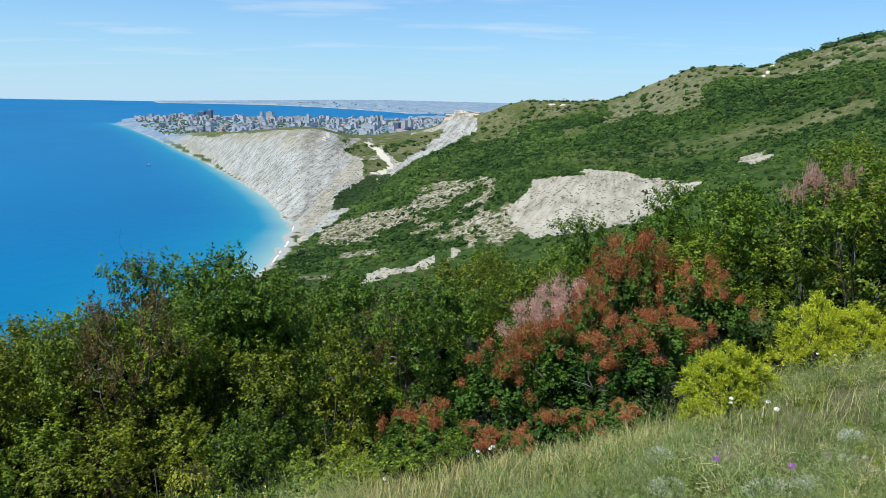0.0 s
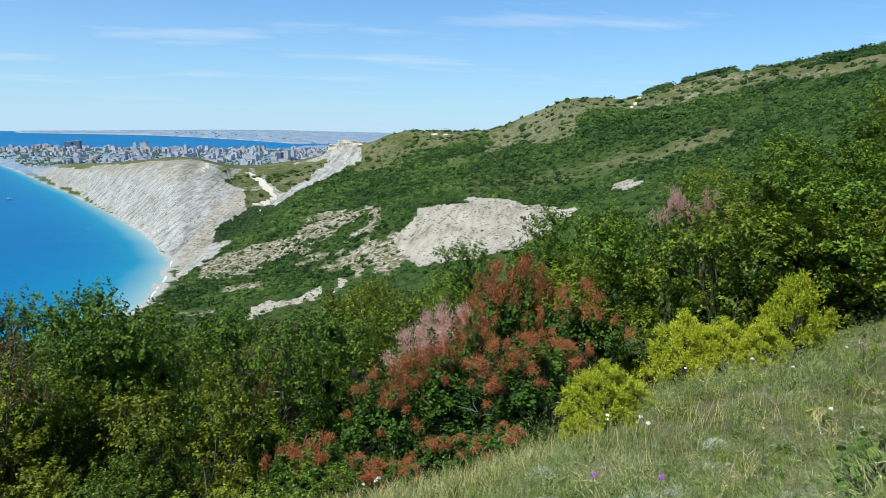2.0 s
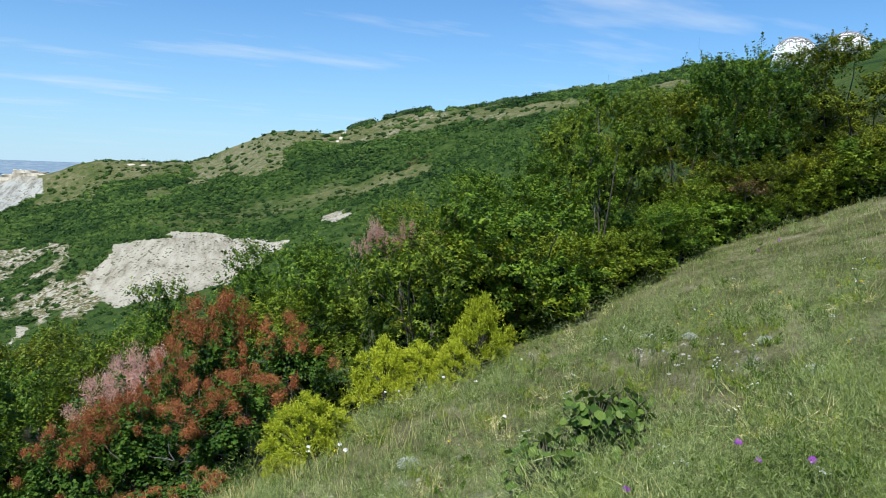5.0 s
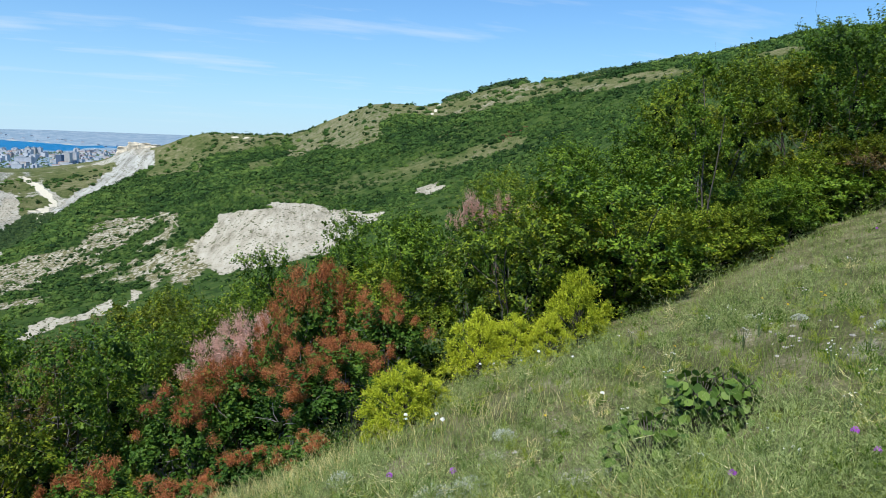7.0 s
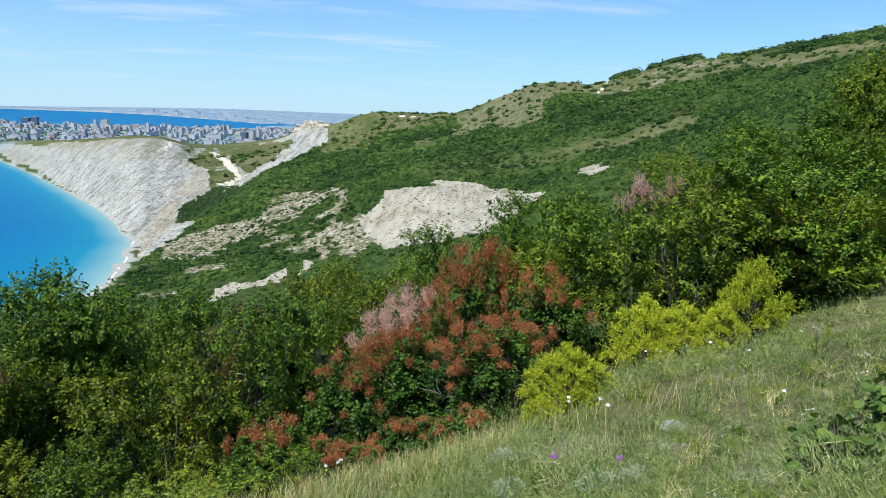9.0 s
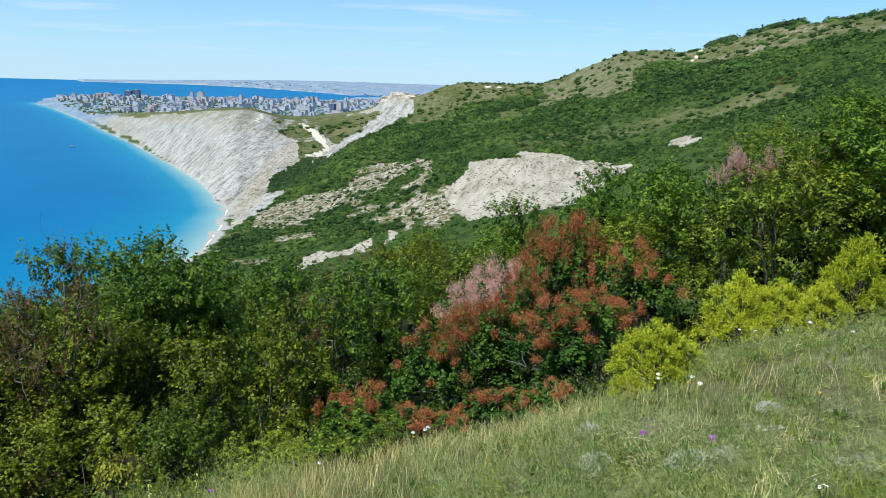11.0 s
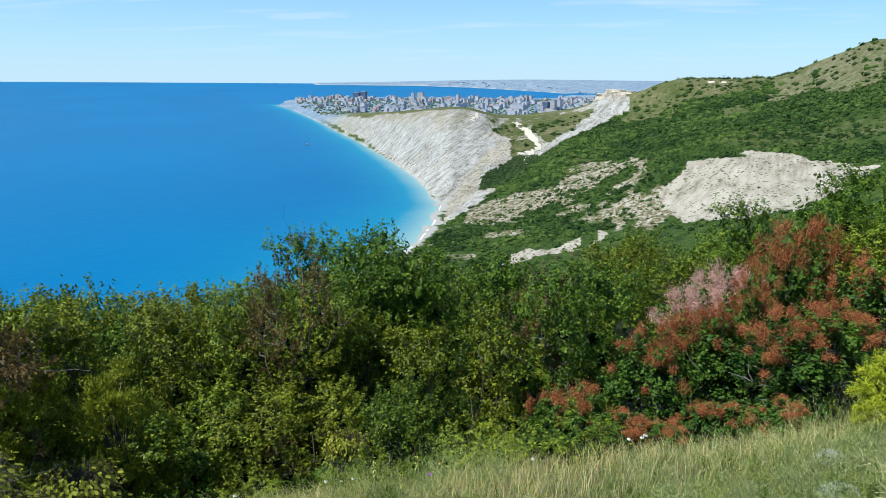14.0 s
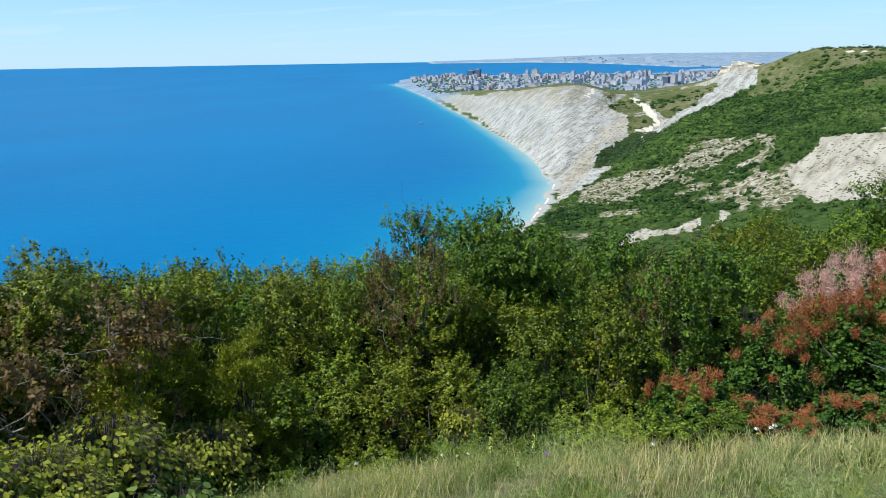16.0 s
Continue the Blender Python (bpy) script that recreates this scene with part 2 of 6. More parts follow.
    height = n.math("ADD", n.math("MULTIPLY", beds, 1.2), n.math("ADD", n.math("MULTIPLY", mid, 1.0), n.math("MULTIPLY", fine, 0.35)))
    height = n.math("ADD", n.math("MULTIPLY", height, n.math("SUBTRACT", 1.0, soil)), n.math("MULTIPLY", n.math("MULTIPLY", tiny, soil), 0.03))
    return n.finish(c, 0.95, height, 1.0, 1.6, spec=0.05)


LAND = land_material()


def sea_material():
    n = Nodes("sea_water")
    near_shore = n.attr("shallow")
    broad = n.noise(0.004, 4, stretch=(1, 0.5, 1))
    waves = n.noise(0.12, 6, stretch=(1, 0.6, 1), rough=0.6)
    swell = n.noise(0.9, 4)
    deep = n.ramp(broad, (0.3, (0.001, 0.112, 0.262)), (0.7, (0.001, 0.138, 0.31)))
    v = n.math("ADD", near_shore, n.math("MULTIPLY", n.math("SUBTRACT", n.noise(0.012, 4), 0.5), 0.22), True)
    c = n.mix(n.ramp(v, (0.03, (0, 0, 0)), (0.5, (1, 1, 1))), deep, (0.010, 0.20, 0.305))
    c = n.mix(n.ramp(v, (0.45, (0, 0, 0)), (0.97, (1, 1, 1))), c, (0.26, 0.40, 0.37))
    crests = n.noise(0.09, 3, stretch=(0.5, 1.4, 1), rough=0.6)
    c = n.mix(n.math("MULTIPLY", n.ramp(crests, (0.765, (0, 0, 0)), (0.79, (1, 1, 1))), 0.6), c, (0.75, 0.8, 0.82))
    return n.finish(c, 0.35, n.math("ADD", waves, n.math("MULTIPLY", swell, 0.12)), 0.25, 1.0, spec=0.025)


SEA = sea_material()


def plain_material(name, colour, rough=0.8, vary=0.25, scale=2.0, spec=0.3, metal=0.0):
    n = Nodes(name)
    g = n.noise(scale, 4)
    dark = tuple(v * (1 - vary) for v in colour)
    return n.finish(n.ramp(g, (0.3, dark), (0.7, colour)), rough, g, 0.2, 0.02, spec=spec, metal=metal)


FOAM = plain_material("foam", (0.85, 0.87, 0.87), 0.9, 0.1, 0.3)
# ---- the lie of the land: bearing in degrees (right of the middle), range and height in metres; the sea lies at 0 ----
EYE_Z = 100.0


def smooth_step(x, a, b):
    t = np.clip((np.asarray(x, float) - a) / (b - a), 0, 1)
    return t * t * (3 - 2 * t)


def curve(*pairs):
    """A value that changes with the bearing, from (bearing, value) pairs."""
    xs, ys = [p[0] for p in pairs], [p[1] for p in pairs]
    return lambda az: np.interp(az, xs, ys, period=360)


def hashed(ix, iy, seed):
    h = (ix * 374761393 + iy * 668265263 + seed * 974634777) & 0xFFFFFFFF
    h = ((h ^ (h >> 13)) * 1274126177) & 0xFFFFFFFF
    return ((h ^ (h >> 16)) & 0xFFFF) / 65535.0


def value_noise(x, y, seed=0):
    ix, iy = np.floor(x).astype(np.int64), np.floor(y).astype(np.int64)
    fx, fy = x - ix, y - iy
    fx, fy = fx * fx * (3 - 2 * fx), fy * fy * (3 - 2 * fy)
    a, b = hashed(ix, iy, seed), hashed(ix + 1, iy, seed)
    c, d = hashed(ix, iy + 1, seed), hashed(ix + 1, iy + 1, seed)
    return (a + (b - a) * fx) * (1 - fy) + (c + (d - c) * fx) * fy


def fbm(x, y, size, octaves=4, seed=0):
    """Noise from -1 to 1."""
    x, y = np.asarray(x, float) / size, np.asarray(y, float) / size
    total, weight, amp = 0.0, 0.0, 1.0
    for k in range(octaves):
        total = total + amp * (2 * value_noise(x, y, seed + 17 * k) - 1)
        weight += amp
        x, y, amp = x * 2.03 + 5.1, y * 2.03 - 3.7, amp * 0.5
    return total / weight


def sea_level(r):
    """The water bends up far out, so that its edge stands where the horizon does."""
    return 74.0 * (np.maximum(np.asarray(r, float) - 1400, 0) / 3500) ** 2


def near_plane(az, r):
    a = np.radians(az)
    return EYE_Z - 1.6 + r * (0.231 * np.sin(a) - 0.25 * np.cos(a))


# each line: range and height by bearing
L20 = curve((-180, 103.4), (-120, 97), (-60, 90), (-45, 89.6), (-30, 89.2), (-12, 89.6), (5, 90.8), (15, 92.3), (25, 94.2), (35, 96.6), (45, 97.9), (65, 100.5), (120, 105))
L60 = curve((-180, 112), (-120, 88), (-60, 74), (-30, 72.5), (-12, 73.5), (5, 77), (15, 80), (25, 84), (35, 90), (45, 99), (52, 105), (58, 108), (65, 109), (120, 118))
L150 = curve((-180, 128), (-120, 60), (-60, 22), (-30, 20), (-12, 28), (5, 45), (15, 55), (25, 66), (35, 80), (45, 101), (50, 112), (55, 121), (65, 126), (120, 150))
L260 = curve((-180, 140), (-120, 20), (-60, -6), (-30, -6), (-22, -3), (-17, 3), (-12, 8), (5, 28), (15, 44), (25, 60), (35, 82), (45, 112), (55, 134), (65, 145), (120, 175))
L400 = curve((-180, 150), (-120, -5), (-60, -8), (-30, -8), (-20, -4), (-17, -1), (-13.5, 4), (-6, 9), (0, 18), (5, 28), (10, 39), (15, 49), (20, 62), (30, 86), (45, 145), (65, 170), (120, 185))
SPUR_R = curve((-180, 700), (-60, 700), (-17, 470), (-13.1, 455), (-11, 500), (-8, 580), (-5.8, 650), (-3.7, 720), (-1.2, 800), (1.4, 880), (2.8, 890), (3.8, 890), (5.5, 880), (8.8, 840), (12.5, 800), (17.6, 730), (22, 690), (27.4, 680), (33.7, 640), (42.6, 560), (47.9, 500), (65, 440), (120, 700))
SPUR_Z = curve((-180, 160), (-120, -8), (-60, -8), (-17, -6), (-13.1, 0.5), (-11, 3), (-8, 9), (-5.8, 18), (-3.7, 31), (-1.2, 45), (1.4, 57), (2.8, 66), (3.8, 72), (5.5, 83), (8.8, 89), (12.5, 94), (15.8, 112), (17.6, 120), (19.9, 122), (22, 120), (27.4, 144), (33.7, 152), (42.6, 164), (47.9, 170), (65, 172), (120, 175))
FACE_Z = curve((-180, 152), (-120, -8), (-60, -8), (-17, -3), (-13.5, 2.5), (-11, 3), (-6, 12), (0, 25), (5, 45), (10, 59), (15, 60), (20, 73), (30, 103), (45, 160), (65, 171), (120, 180))
BACK_R = curve((-180, 800), (-60, 800), (-17, 560), (-13, 520), (-11.4, 570), (-8, 640), (-5.8, 710), (-3.7, 780), (-1.2, 850), (1.4, 912), (2.8, 918), (3.8, 918), (5.5, 905), (8.8, 880), (12.5, 842), (17.6, 760), (22, 725), (27.4, 710), (33.7, 670), (42.6, 590), (47.9, 530), (65, 480), (120, 780))
BACK_Z = curve((-180, 160), (-120, -9), (-60, -9), (-17, -7), (-13, -3), (-11.4, -1.5), (-8, 3), (-5.8, 12), (-3.7, 25), (-1.2, 42), (1.4, 62), (2.8, 76), (3.8, 84), (5.5, 93), (8.8, 97), (12.5, 100), (15.8, 120), (17.6, 130), (19.9, 131), (22, 127), (27.4, 151), (33.7, 159), (42.6, 170), (47.9, 175), (65, 172), (120, 175))
FOOT_R = curve((-180, 860), (-60, 3400), (-24.2, 2980), (-23.2, 2750), (-22.2, 2478), (-21.4, 2215), (-18.8, 1500), (-16.1, 1080), (-14.2, 877), (-12.6, 730), (-11.4, 611), (-8, 690), (-5.8, 775), (-3.7, 840), (-1.2, 890), (1.4, 930), (3.8, 930), (5.5, 918), (8.8, 900), (12.5, 862), (17.6, 775), (22, 740), (27.4, 725), (33.7, 685), (42.6, 605), (47.9, 545), (65, 500), (120, 820))
FOOT_Z = curve((-180, 160), (-120, -9), (-60, -9), (-23.7, -4), (-23.2, 0.3), (-11.4, 0.3), (-9.5, 5), (-8, 12), (-5.8, 24), (-3.7, 39), (-1.2, 53), (1.4, 71), (2.8, 82), (3.8, 91), (5.5, 99.5), (8.8, 102), (12.5, 103.5), (15.8, 125), (17.6, 135), (19.9, 136), (22, 131), (27.4, 155), (33.7, 162), (42.6, 172), (47.9, 177), (65, 172), (120, 175))
TOP_R = curve((-180, 900), (-60, 3500), (-24.2, 3040), (-23.2, 2800), (-22.6, 2690), (-22.1, 2580), (-21.0, 2140), (-19.5, 1800), (-16.8, 1350), (-14.1, 1150), (-11.2, 1000), (-9.2, 1000), (-5.6, 1000), (-2.9, 1000), (-0.8, 1000), (0.1, 990), (1.8, 960), (2.8, 950), (3.8, 940), (5.5, 930), (8.8, 920), (12.5, 880), (15.8, 820), (17.6, 790), (19.9, 760), (24.1, 760), (27.4, 740), (33.7, 700), (38.6, 660), (42.6, 620), (47.9, 560), (65, 520), (120, 850))
TOP_Z = curve((-180, 160), (-120, -9), (-60, -9), (-23.7, -4), (-23.2, 12.5), (-22.6, 15), (-22.1, 16.5), (-21.0, 16), (-19.5, 22), (-16.8, 41), (-14.1, 52), (-11.2, 63), (-9.2, 63), (-7.1, 51), (-5.6, 51), (-2.9, 58), (-0.8, 67), (0.1, 76), (0.5, 84), (1.8, 85), (2.8, 85), (3.8, 95), (5.5, 103), (8.8, 105), (12.5, 106), (13.3, 114), (15.8, 128), (17.6, 138), (19.9, 139), (22, 133.5), (24.1, 145), (27.4, 157), (30.4, 159), (33.7, 164), (38.6, 171), (42.6, 173), (47.9, 178), (65, 172), (120, 175))
L2000 = curve((-180, 150), (-120, -9), (-60, -9), (-23, -6), (-21.6, -4), (-20.9, 11), (-19, 16), (-14, 15), (3, 15), (10, 40), (65, 140), (120, 150))
L3000 = curve((-180, 150), (-120, 5), (-60, 5), (-23.7, 9), (-23.2, 16), (-22.3, 20), (-20, 23), (3, 22), (10, 40), (65, 120), (120, 150))
L3450 = curve((-180, 150), (-120, 15), (-24, 16), (-22.5, 17), (-21, 24), (-3, 25), (-1.5, 30), (10, 40), (65, 120), (120, 150))
L3620 = curve((-180, 150), (-120, 20), (-24, 22), (-4, 25), (-2.5, 28), (-1.5, 34), (10, 42), (65, 120), (120, 150))
BAY_R = curve((-180, 4300), (-40, 4890), (-21, 4800), (-18, 4770), (-13.3, 4735), (-10, 4590), (-6.8, 4350), (-2.6, 3990), (-1.6, 3760), (0, 3700), (65, 4300), (120, 4300))
FAR_Z = curve((-180, 140), (-120, 60), (-40, 60), (-25, 71), (-20, 80), (-13.3, 93), (-9, 103), (-4.3, 109), (4, 104), (12, 104), (65, 130), (120, 140))


def pchip(x, y, q):
    """Smooth curve through the knots that does not overshoot."""
    h, d = np.diff(x), np.diff(y) / np.diff(x)
    m = np.zeros(len(x))
    same = d[:-1] * d[1:] > 0
    w1, w2 = 2 * h[1:] + h[:-1], h[1:] + 2 * h[:-1]
    with np.errstate(divide="ignore", invalid="ignore"):
        m[1:-1] = np.where(same, (w1 + w2) / (w1 / d[:-1] + w2 / d[1:]), 0)
    m[0], m[-1] = d[0], d[-1]
    i = np.clip(np.searchsorted(x, q) - 1, 0, len(h) - 1)
    t = (q - x[i]) / h[i]
    return ((1 + 2 * t) * (1 - t) ** 2 * y[i] + t * (1 - t) ** 2 * h[i] * m[i] + t * t * (3 - 2 * t) * y[i + 1] + t * t * (t - 1) * h[i] * m[i + 1])


# how far the ground falls away below the meadow, past its edge
BROW_DROP = curve((-180, 0), (-75, 0.2), (-60, 0.55), (-20, 0.6), (8, 0.75), (14, 0.6), (20, 0.25), (27, 0.0), (180, 0))


def column(az, r):
    """The heights along one bearing."""
    foot = float(FOOT_R(az))
    bay = float(BAY_R(az))
    rows = [(0.3, near_plane(az, 0.3)), (3.5, near_plane(az, 3.5)), (6.2, near_plane(az, 6.2)), (8.0, near_plane(az, 8.0) - 0.7 * BROW_DROP(az)), (9.5, near_plane(az, 9.5) - 0.15 - BROW_DROP(az)), (20, L20(az)), (60, L60(az)), (150, L150(az)), (260, L260(az)), (400, L400(az))]
    spur = float(SPUR_R(az))
    if spur > 530:
        rows.append((490, FACE_Z(az)))
    rows += [(spur, SPUR_Z(az)), (BACK_R(az), BACK_Z(az)), (foot, FOOT_Z(az) + sea_level(foot))]
    if -24.5 < az < -13:
        # the sea bed off the shore
        rows[-1:-1] = [(k, sea_level(k) - d) for k, d in ((foot * 0.8, 5.0), (foot - 40, 2.0)) if k > BACK_R(az) + 20]
    top = float(TOP_R(az))
    rows.append((top, TOP_Z(az)))
    rows += [(k, f(az)) for k, f in ((2000, L2000), (3000, L3000), (3450, L3450), (3620, L3620)) if k > top + 40]
    if bay > 3700 and -21.5 < az < 60:
        rows.append((bay, sea_level(bay) + 0.6))
    rows.append((4940, FAR_Z(az)))
    x, y = np.array([float(a) for a, b in rows]), np.array([float(b) for a, b in rows])
    return pchip(x, y, r)


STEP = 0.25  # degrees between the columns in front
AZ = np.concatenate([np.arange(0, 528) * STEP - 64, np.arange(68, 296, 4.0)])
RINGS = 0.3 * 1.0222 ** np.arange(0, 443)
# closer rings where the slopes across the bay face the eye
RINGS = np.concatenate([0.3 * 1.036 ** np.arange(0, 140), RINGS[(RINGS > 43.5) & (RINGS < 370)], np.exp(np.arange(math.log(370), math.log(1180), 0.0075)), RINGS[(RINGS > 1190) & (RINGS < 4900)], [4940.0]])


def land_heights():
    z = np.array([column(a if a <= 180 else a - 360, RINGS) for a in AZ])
    wide = z.copy()
    for k in (-3, -2, -1, 1, 2, 3):
        wide += np.roll(z, k, 0)
    wide /= 7
    part = np.clip((RINGS - 20) / 60, 0, 1)[None, :] * ((AZ > -62) & (AZ < 66))[:, None]
    z = z * (1 - part) + wide * part
    a = np.radians(AZ)[:, None]
    x, y = RINGS[None, :] * np.sin(a), RINGS[None, :] * np.cos(a)
    # bumps of the near slope, gullies and knolls of the far ones
    rr = RINGS[None, :]
    bearing = np.where(AZ > 180, AZ - 360, AZ)[:, None]
    open_sea = smooth_step(-bearing, 23.25, 23.6) * smooth_step(bearing, -150, -140) * smooth_step(rr, 480, 520)
    open_sea = np.maximum(open_sea, smooth_step(-bearing, 20.6, 21.4) * smooth_step(bearing, -150, -140) * smooth_step(rr, 3480, 3560))
    z = z * (1 - open_sea) + (sea_level(rr) - 9) * open_sea
    # the beach below the spur
    off = (bearing - np.interp(rr, (380, 425, 465, 532, 632), (-17, -15, -12.93, -11.9, -11.33))) * np.radians(1) * rr
    z = np.where((rr > 420) & (rr < 690) & (off > -25) & (bearing < -6), np.maximum(z, np.minimum(0.3 + 0.1 * off, 5.0)), z)
    z += 0.05 * fbm(x, y, 1.1, 3, 1) * np.clip(rr / 2, 0, 1) * np.clip((60 - rr) / 40, 0, 1)
    z += 0.8 * fbm(x, y, 14, 3, 2) * np.clip((rr - 14) / 60, 0, 1) * np.clip((1500 - rr) / 500, 0, 1)
    land = np.clip((z - sea_level(rr) - 1) / 12, 0, 1)
    z += 3.2 * fbm(x, y, 75, 4, 3) * np.clip((rr - 120) / 200, 0, 1) * np.clip((1900 - rr) / 900, 0.1, 1) * land
    # the bluffs are cut by gullies that run down to the shore
    across = np.arctan2(x, y) * 900
    bluff = np.clip((rr - FOOT_R(AZ)[:, None]) / 40, 0, 1) * np.clip((TOP_R(AZ)[:, None] + 30 - rr) / 60, 0, 1) * ((AZ > -22) & (AZ < 3))[:, None]
    # tilted beds: ribs that climb towards the land, strongest beside the ravine
    rib, run = across - 1.1 * z, (across + z) * 0.22
    strong = 0.45 + 0.55 * smooth_step(bearing, -13, -8)
    z += (1.1 * fbm(rib, run, 30, 3, 4) + 1.3 * strong * (1 - 2 * np.abs(fbm(rib, run, 11, 2, 14)))) * bluff
    # broken rock steps on the bare scars of the spur
    z += 1.0 * fbm(x, y, 7, 3, 5) * smooth_step(rr, 340, 380) * (1 - smooth_step(rr, 650, 760)) * land
    return x, y, z


LAND_X, LAND_Y, LAND_Z = land_heights()
LOG_R = np.log(RINGS)
N_FINE = int(np.sum(AZ < 68))


def ground(x, y):
    """Height of the land at the points x, y (in front of the camera)."""
    x, y = np.asarray(x, float), np.asarray(y, float)
    az, lr = np.degrees(np.arctan2(x, y)), np.log(np.maximum(np.hypot(x, y), 0.31))
    i = np.clip((az + 64) / STEP, 0, N_FINE - 1.001)
    j = np.clip(np.interp(lr, LOG_R, np.arange(len(RINGS))), 0, len(RINGS) - 1.001)
    i0, j0 = i.astype(int), j.astype(int)
    u, v = i - i0, j - j0
    return (LAND_Z[i0, j0] * (1 - u) * (1 - v) + LAND_Z[i0 + 1, j0] * u * (1 - v) + LAND_Z[i0, j0 + 1] * (1 - u) * v + LAND_Z[i0 + 1, j0 + 1] * u * v)


def spot(az, r):
    """Point of the land at a bearing and range."""
    x, y = r * math.sin(radians(az)), r * math.cos(radians(az))
    return Vector((x, y, float(ground(x, y))))
# ---- helpers for meshes ----
def mesh_object(name, verts, faces, material=None, parent=None, smooth=True, label=""):
    """A mesh from an array of points and an array (or list) of faces."""
    me = bpy.data.meshes.new(name)
    verts = np.asarray(verts, np.float32)
    faces = [np.asarray(f, np.int32) for f in (faces if isinstance(faces, list) else [faces]) if len(f)]
    me.vertices.add(len(verts))
    me.vertices.foreach_set("co", verts.ravel())
    me.loops.add(sum(f.size for f in faces))
    me.loops.foreach_set("vertex_index", np.concatenate([f.ravel() for f in faces]))
    sizes = np.concatenate([np.full(len(f), f.shape[1], np.int32) for f in faces])
    me.polygons.add(len(sizes))
    me.polygons.foreach_set("loop_start", np.concatenate([[0], np.cumsum(sizes)[:-1]]).astype(np.int32))
    me.polygons.foreach_set("use_smooth", np.full(len(sizes), smooth))
    me.update(calc_edges=True)
    me.validate()
    if material:
        me.materials.append(material)
    ob = new(name, me)
    if parent:
        ob.parent = parent
    if label:
        tagged(ob, label)
    return ob


def part(name, bm, material, parent, label="", smooth=False):
    me = bpy.data.meshes.new(name)
    bm.to_mesh(me)
    bm.free()
    me.materials.append(material)
    for p in me.polygons:
        p.use_smooth = smooth
    ob = new(name, me)
    ob.parent = parent
    if label:
        tagged(ob, label)
    return ob


def give(ob, name, values):
    a = ob.data.attributes.new(name, "FLOAT", "POINT")
    a.data.foreach_set("value", np.asarray(values, np.float32).ravel())


def grid_faces(rows, cols, wrap):
    i, j = np.meshgrid(np.arange(rows if wrap else rows - 1), np.arange(cols - 1), indexing="ij")
    k = (i + 1) % rows
    return np.stack([i * cols + j, k * cols + j, k * cols + j + 1, i * cols + j + 1], -1).reshape(-1, 4)[:, ::-1]


# ---- what covers the land ----
# areas of the far slopes, as outlines on the map (metres east and north of the eye)
AREAS = {
    "scree": [(-98, 824), (-87, 815), (-84, 785), (-94, 745), (-108, 725), (-100, 710), (-104, 667), (-97, 655), (-102, 579), (-100, 501), (-107, 515), (-117, 578), (-117, 656), (-114, 696), (-109, 762)],
    "ravine": [(-98, 652), (-87, 664), (-62, 640), (-50, 704), (-57, 784), (-79, 772), (-84, 752), (-95, 715), (-99, 684)],
    "lawn": [(-89, 832), (-62, 838), (-57, 810), (-67, 793), (-80, 772), (-85, 796)],
    "back_turf": [(-76, 948), (-43, 975), (-4, 941), (-7, 910), (-32, 863), (-51, 821), (-63, 859)],
    "streaked_turf": [(-113, 869), (-97, 933), (-64, 827), (-90, 835)],
    "ridge": [(34, 942), (44, 906), (24, 880), (-6, 835), (-40, 760), (-58, 772), (-56, 789), (-37, 845), (-13, 903), (12, 942)],
    "knoll": [(180, 840), (225, 781), (245, 760), (265, 733), (249, 695), (226, 678), (212, 621), (199, 608), (180, 634), (179, 704), (151, 686), (143, 713)],
    "crest_turf": [(40, 990), (80, 990), (168, 840), (159, 793), (125, 815), (89, 843), (71, 741), (43, 842), (20, 842), (36, 893)],
    "shoulder": [(108, 716), (135, 712), (129, 648), (103, 637)],
    "mid_turf": [(181, 521), (213, 483), (229, 489), (256, 461), (246, 442), (218, 447), (192, 472)],
    "high_turf": [(254, 680), (295, 690), (335, 650), (360, 600), (365, 530), (385, 469), (345, 386), (342, 463), (324, 519), (291, 548), (273, 621)],
    "upper_turf": [(323, 331), (323, 293), (298, 268), (293, 296)],
}
SCARS = [
    [(37, 452), (53, 476), (58, 492), (72, 481), (85, 472), (90, 481), (108, 482), (121, 464), (131, 438), (133, 396), (130, 385), (117, 376), (108, 366), (93, 358), (67, 365), (49, 396), (41, 420)],
    [(-43, 371), (-42, 394), (-32, 405), (-22, 390), (-11, 406), (-6, 414), (-4, 394), (-9, 381), (-19, 377), (-27, 379), (-36, 372)],
    [(1, 390), (6, 419), (9, 409), (5, 390)],
    [(159, 409), (172, 437), (181, 423), (172, 390), (168, 404), (159, 393)],
]
STONY = [
    [(-24, 617), (1, 631), (32, 613), (35, 568), (21, 547), (9, 541), (1, 522), (-11, 527), (-25, 555), (-21, 583)],
    [(-86, 535), (-77, 574), (-59, 574), (-37, 563), (-28, 561), (-22, 525), (-29, 501), (-39, 488), (-54, 486), (-69, 487), (-85, 497)],
    [(6, 453), (19, 464), (32, 456), (38, 470), (50, 452), (48, 424), (31, 393), (26, 399), (22, 439), (13, 434)],
]


def inside(x, y, outline):
    """1 within a closed outline of map points, else 0."""
    odd = np.zeros(np.shape(x), bool)
    near = (x > min(p[0] for p in outline)) & (x < max(p[0] for p in outline)) & (y > min(p[1] for p in outline)) & (y < max(p[1] for p in outline))
    u, v = x[near], y[near]
    flip = np.zeros(np.shape(u), bool)
    for (ax, ay), (bx, by) in zip(outline, outline[1:] + outline[:1]):
        if ay != by:
            flip ^= ((ay > v) != (by > v)) & (u < (bx - ax) * (v - ay) / (by - ay) + ax)
    odd[near] = flip
    return odd * 1.0


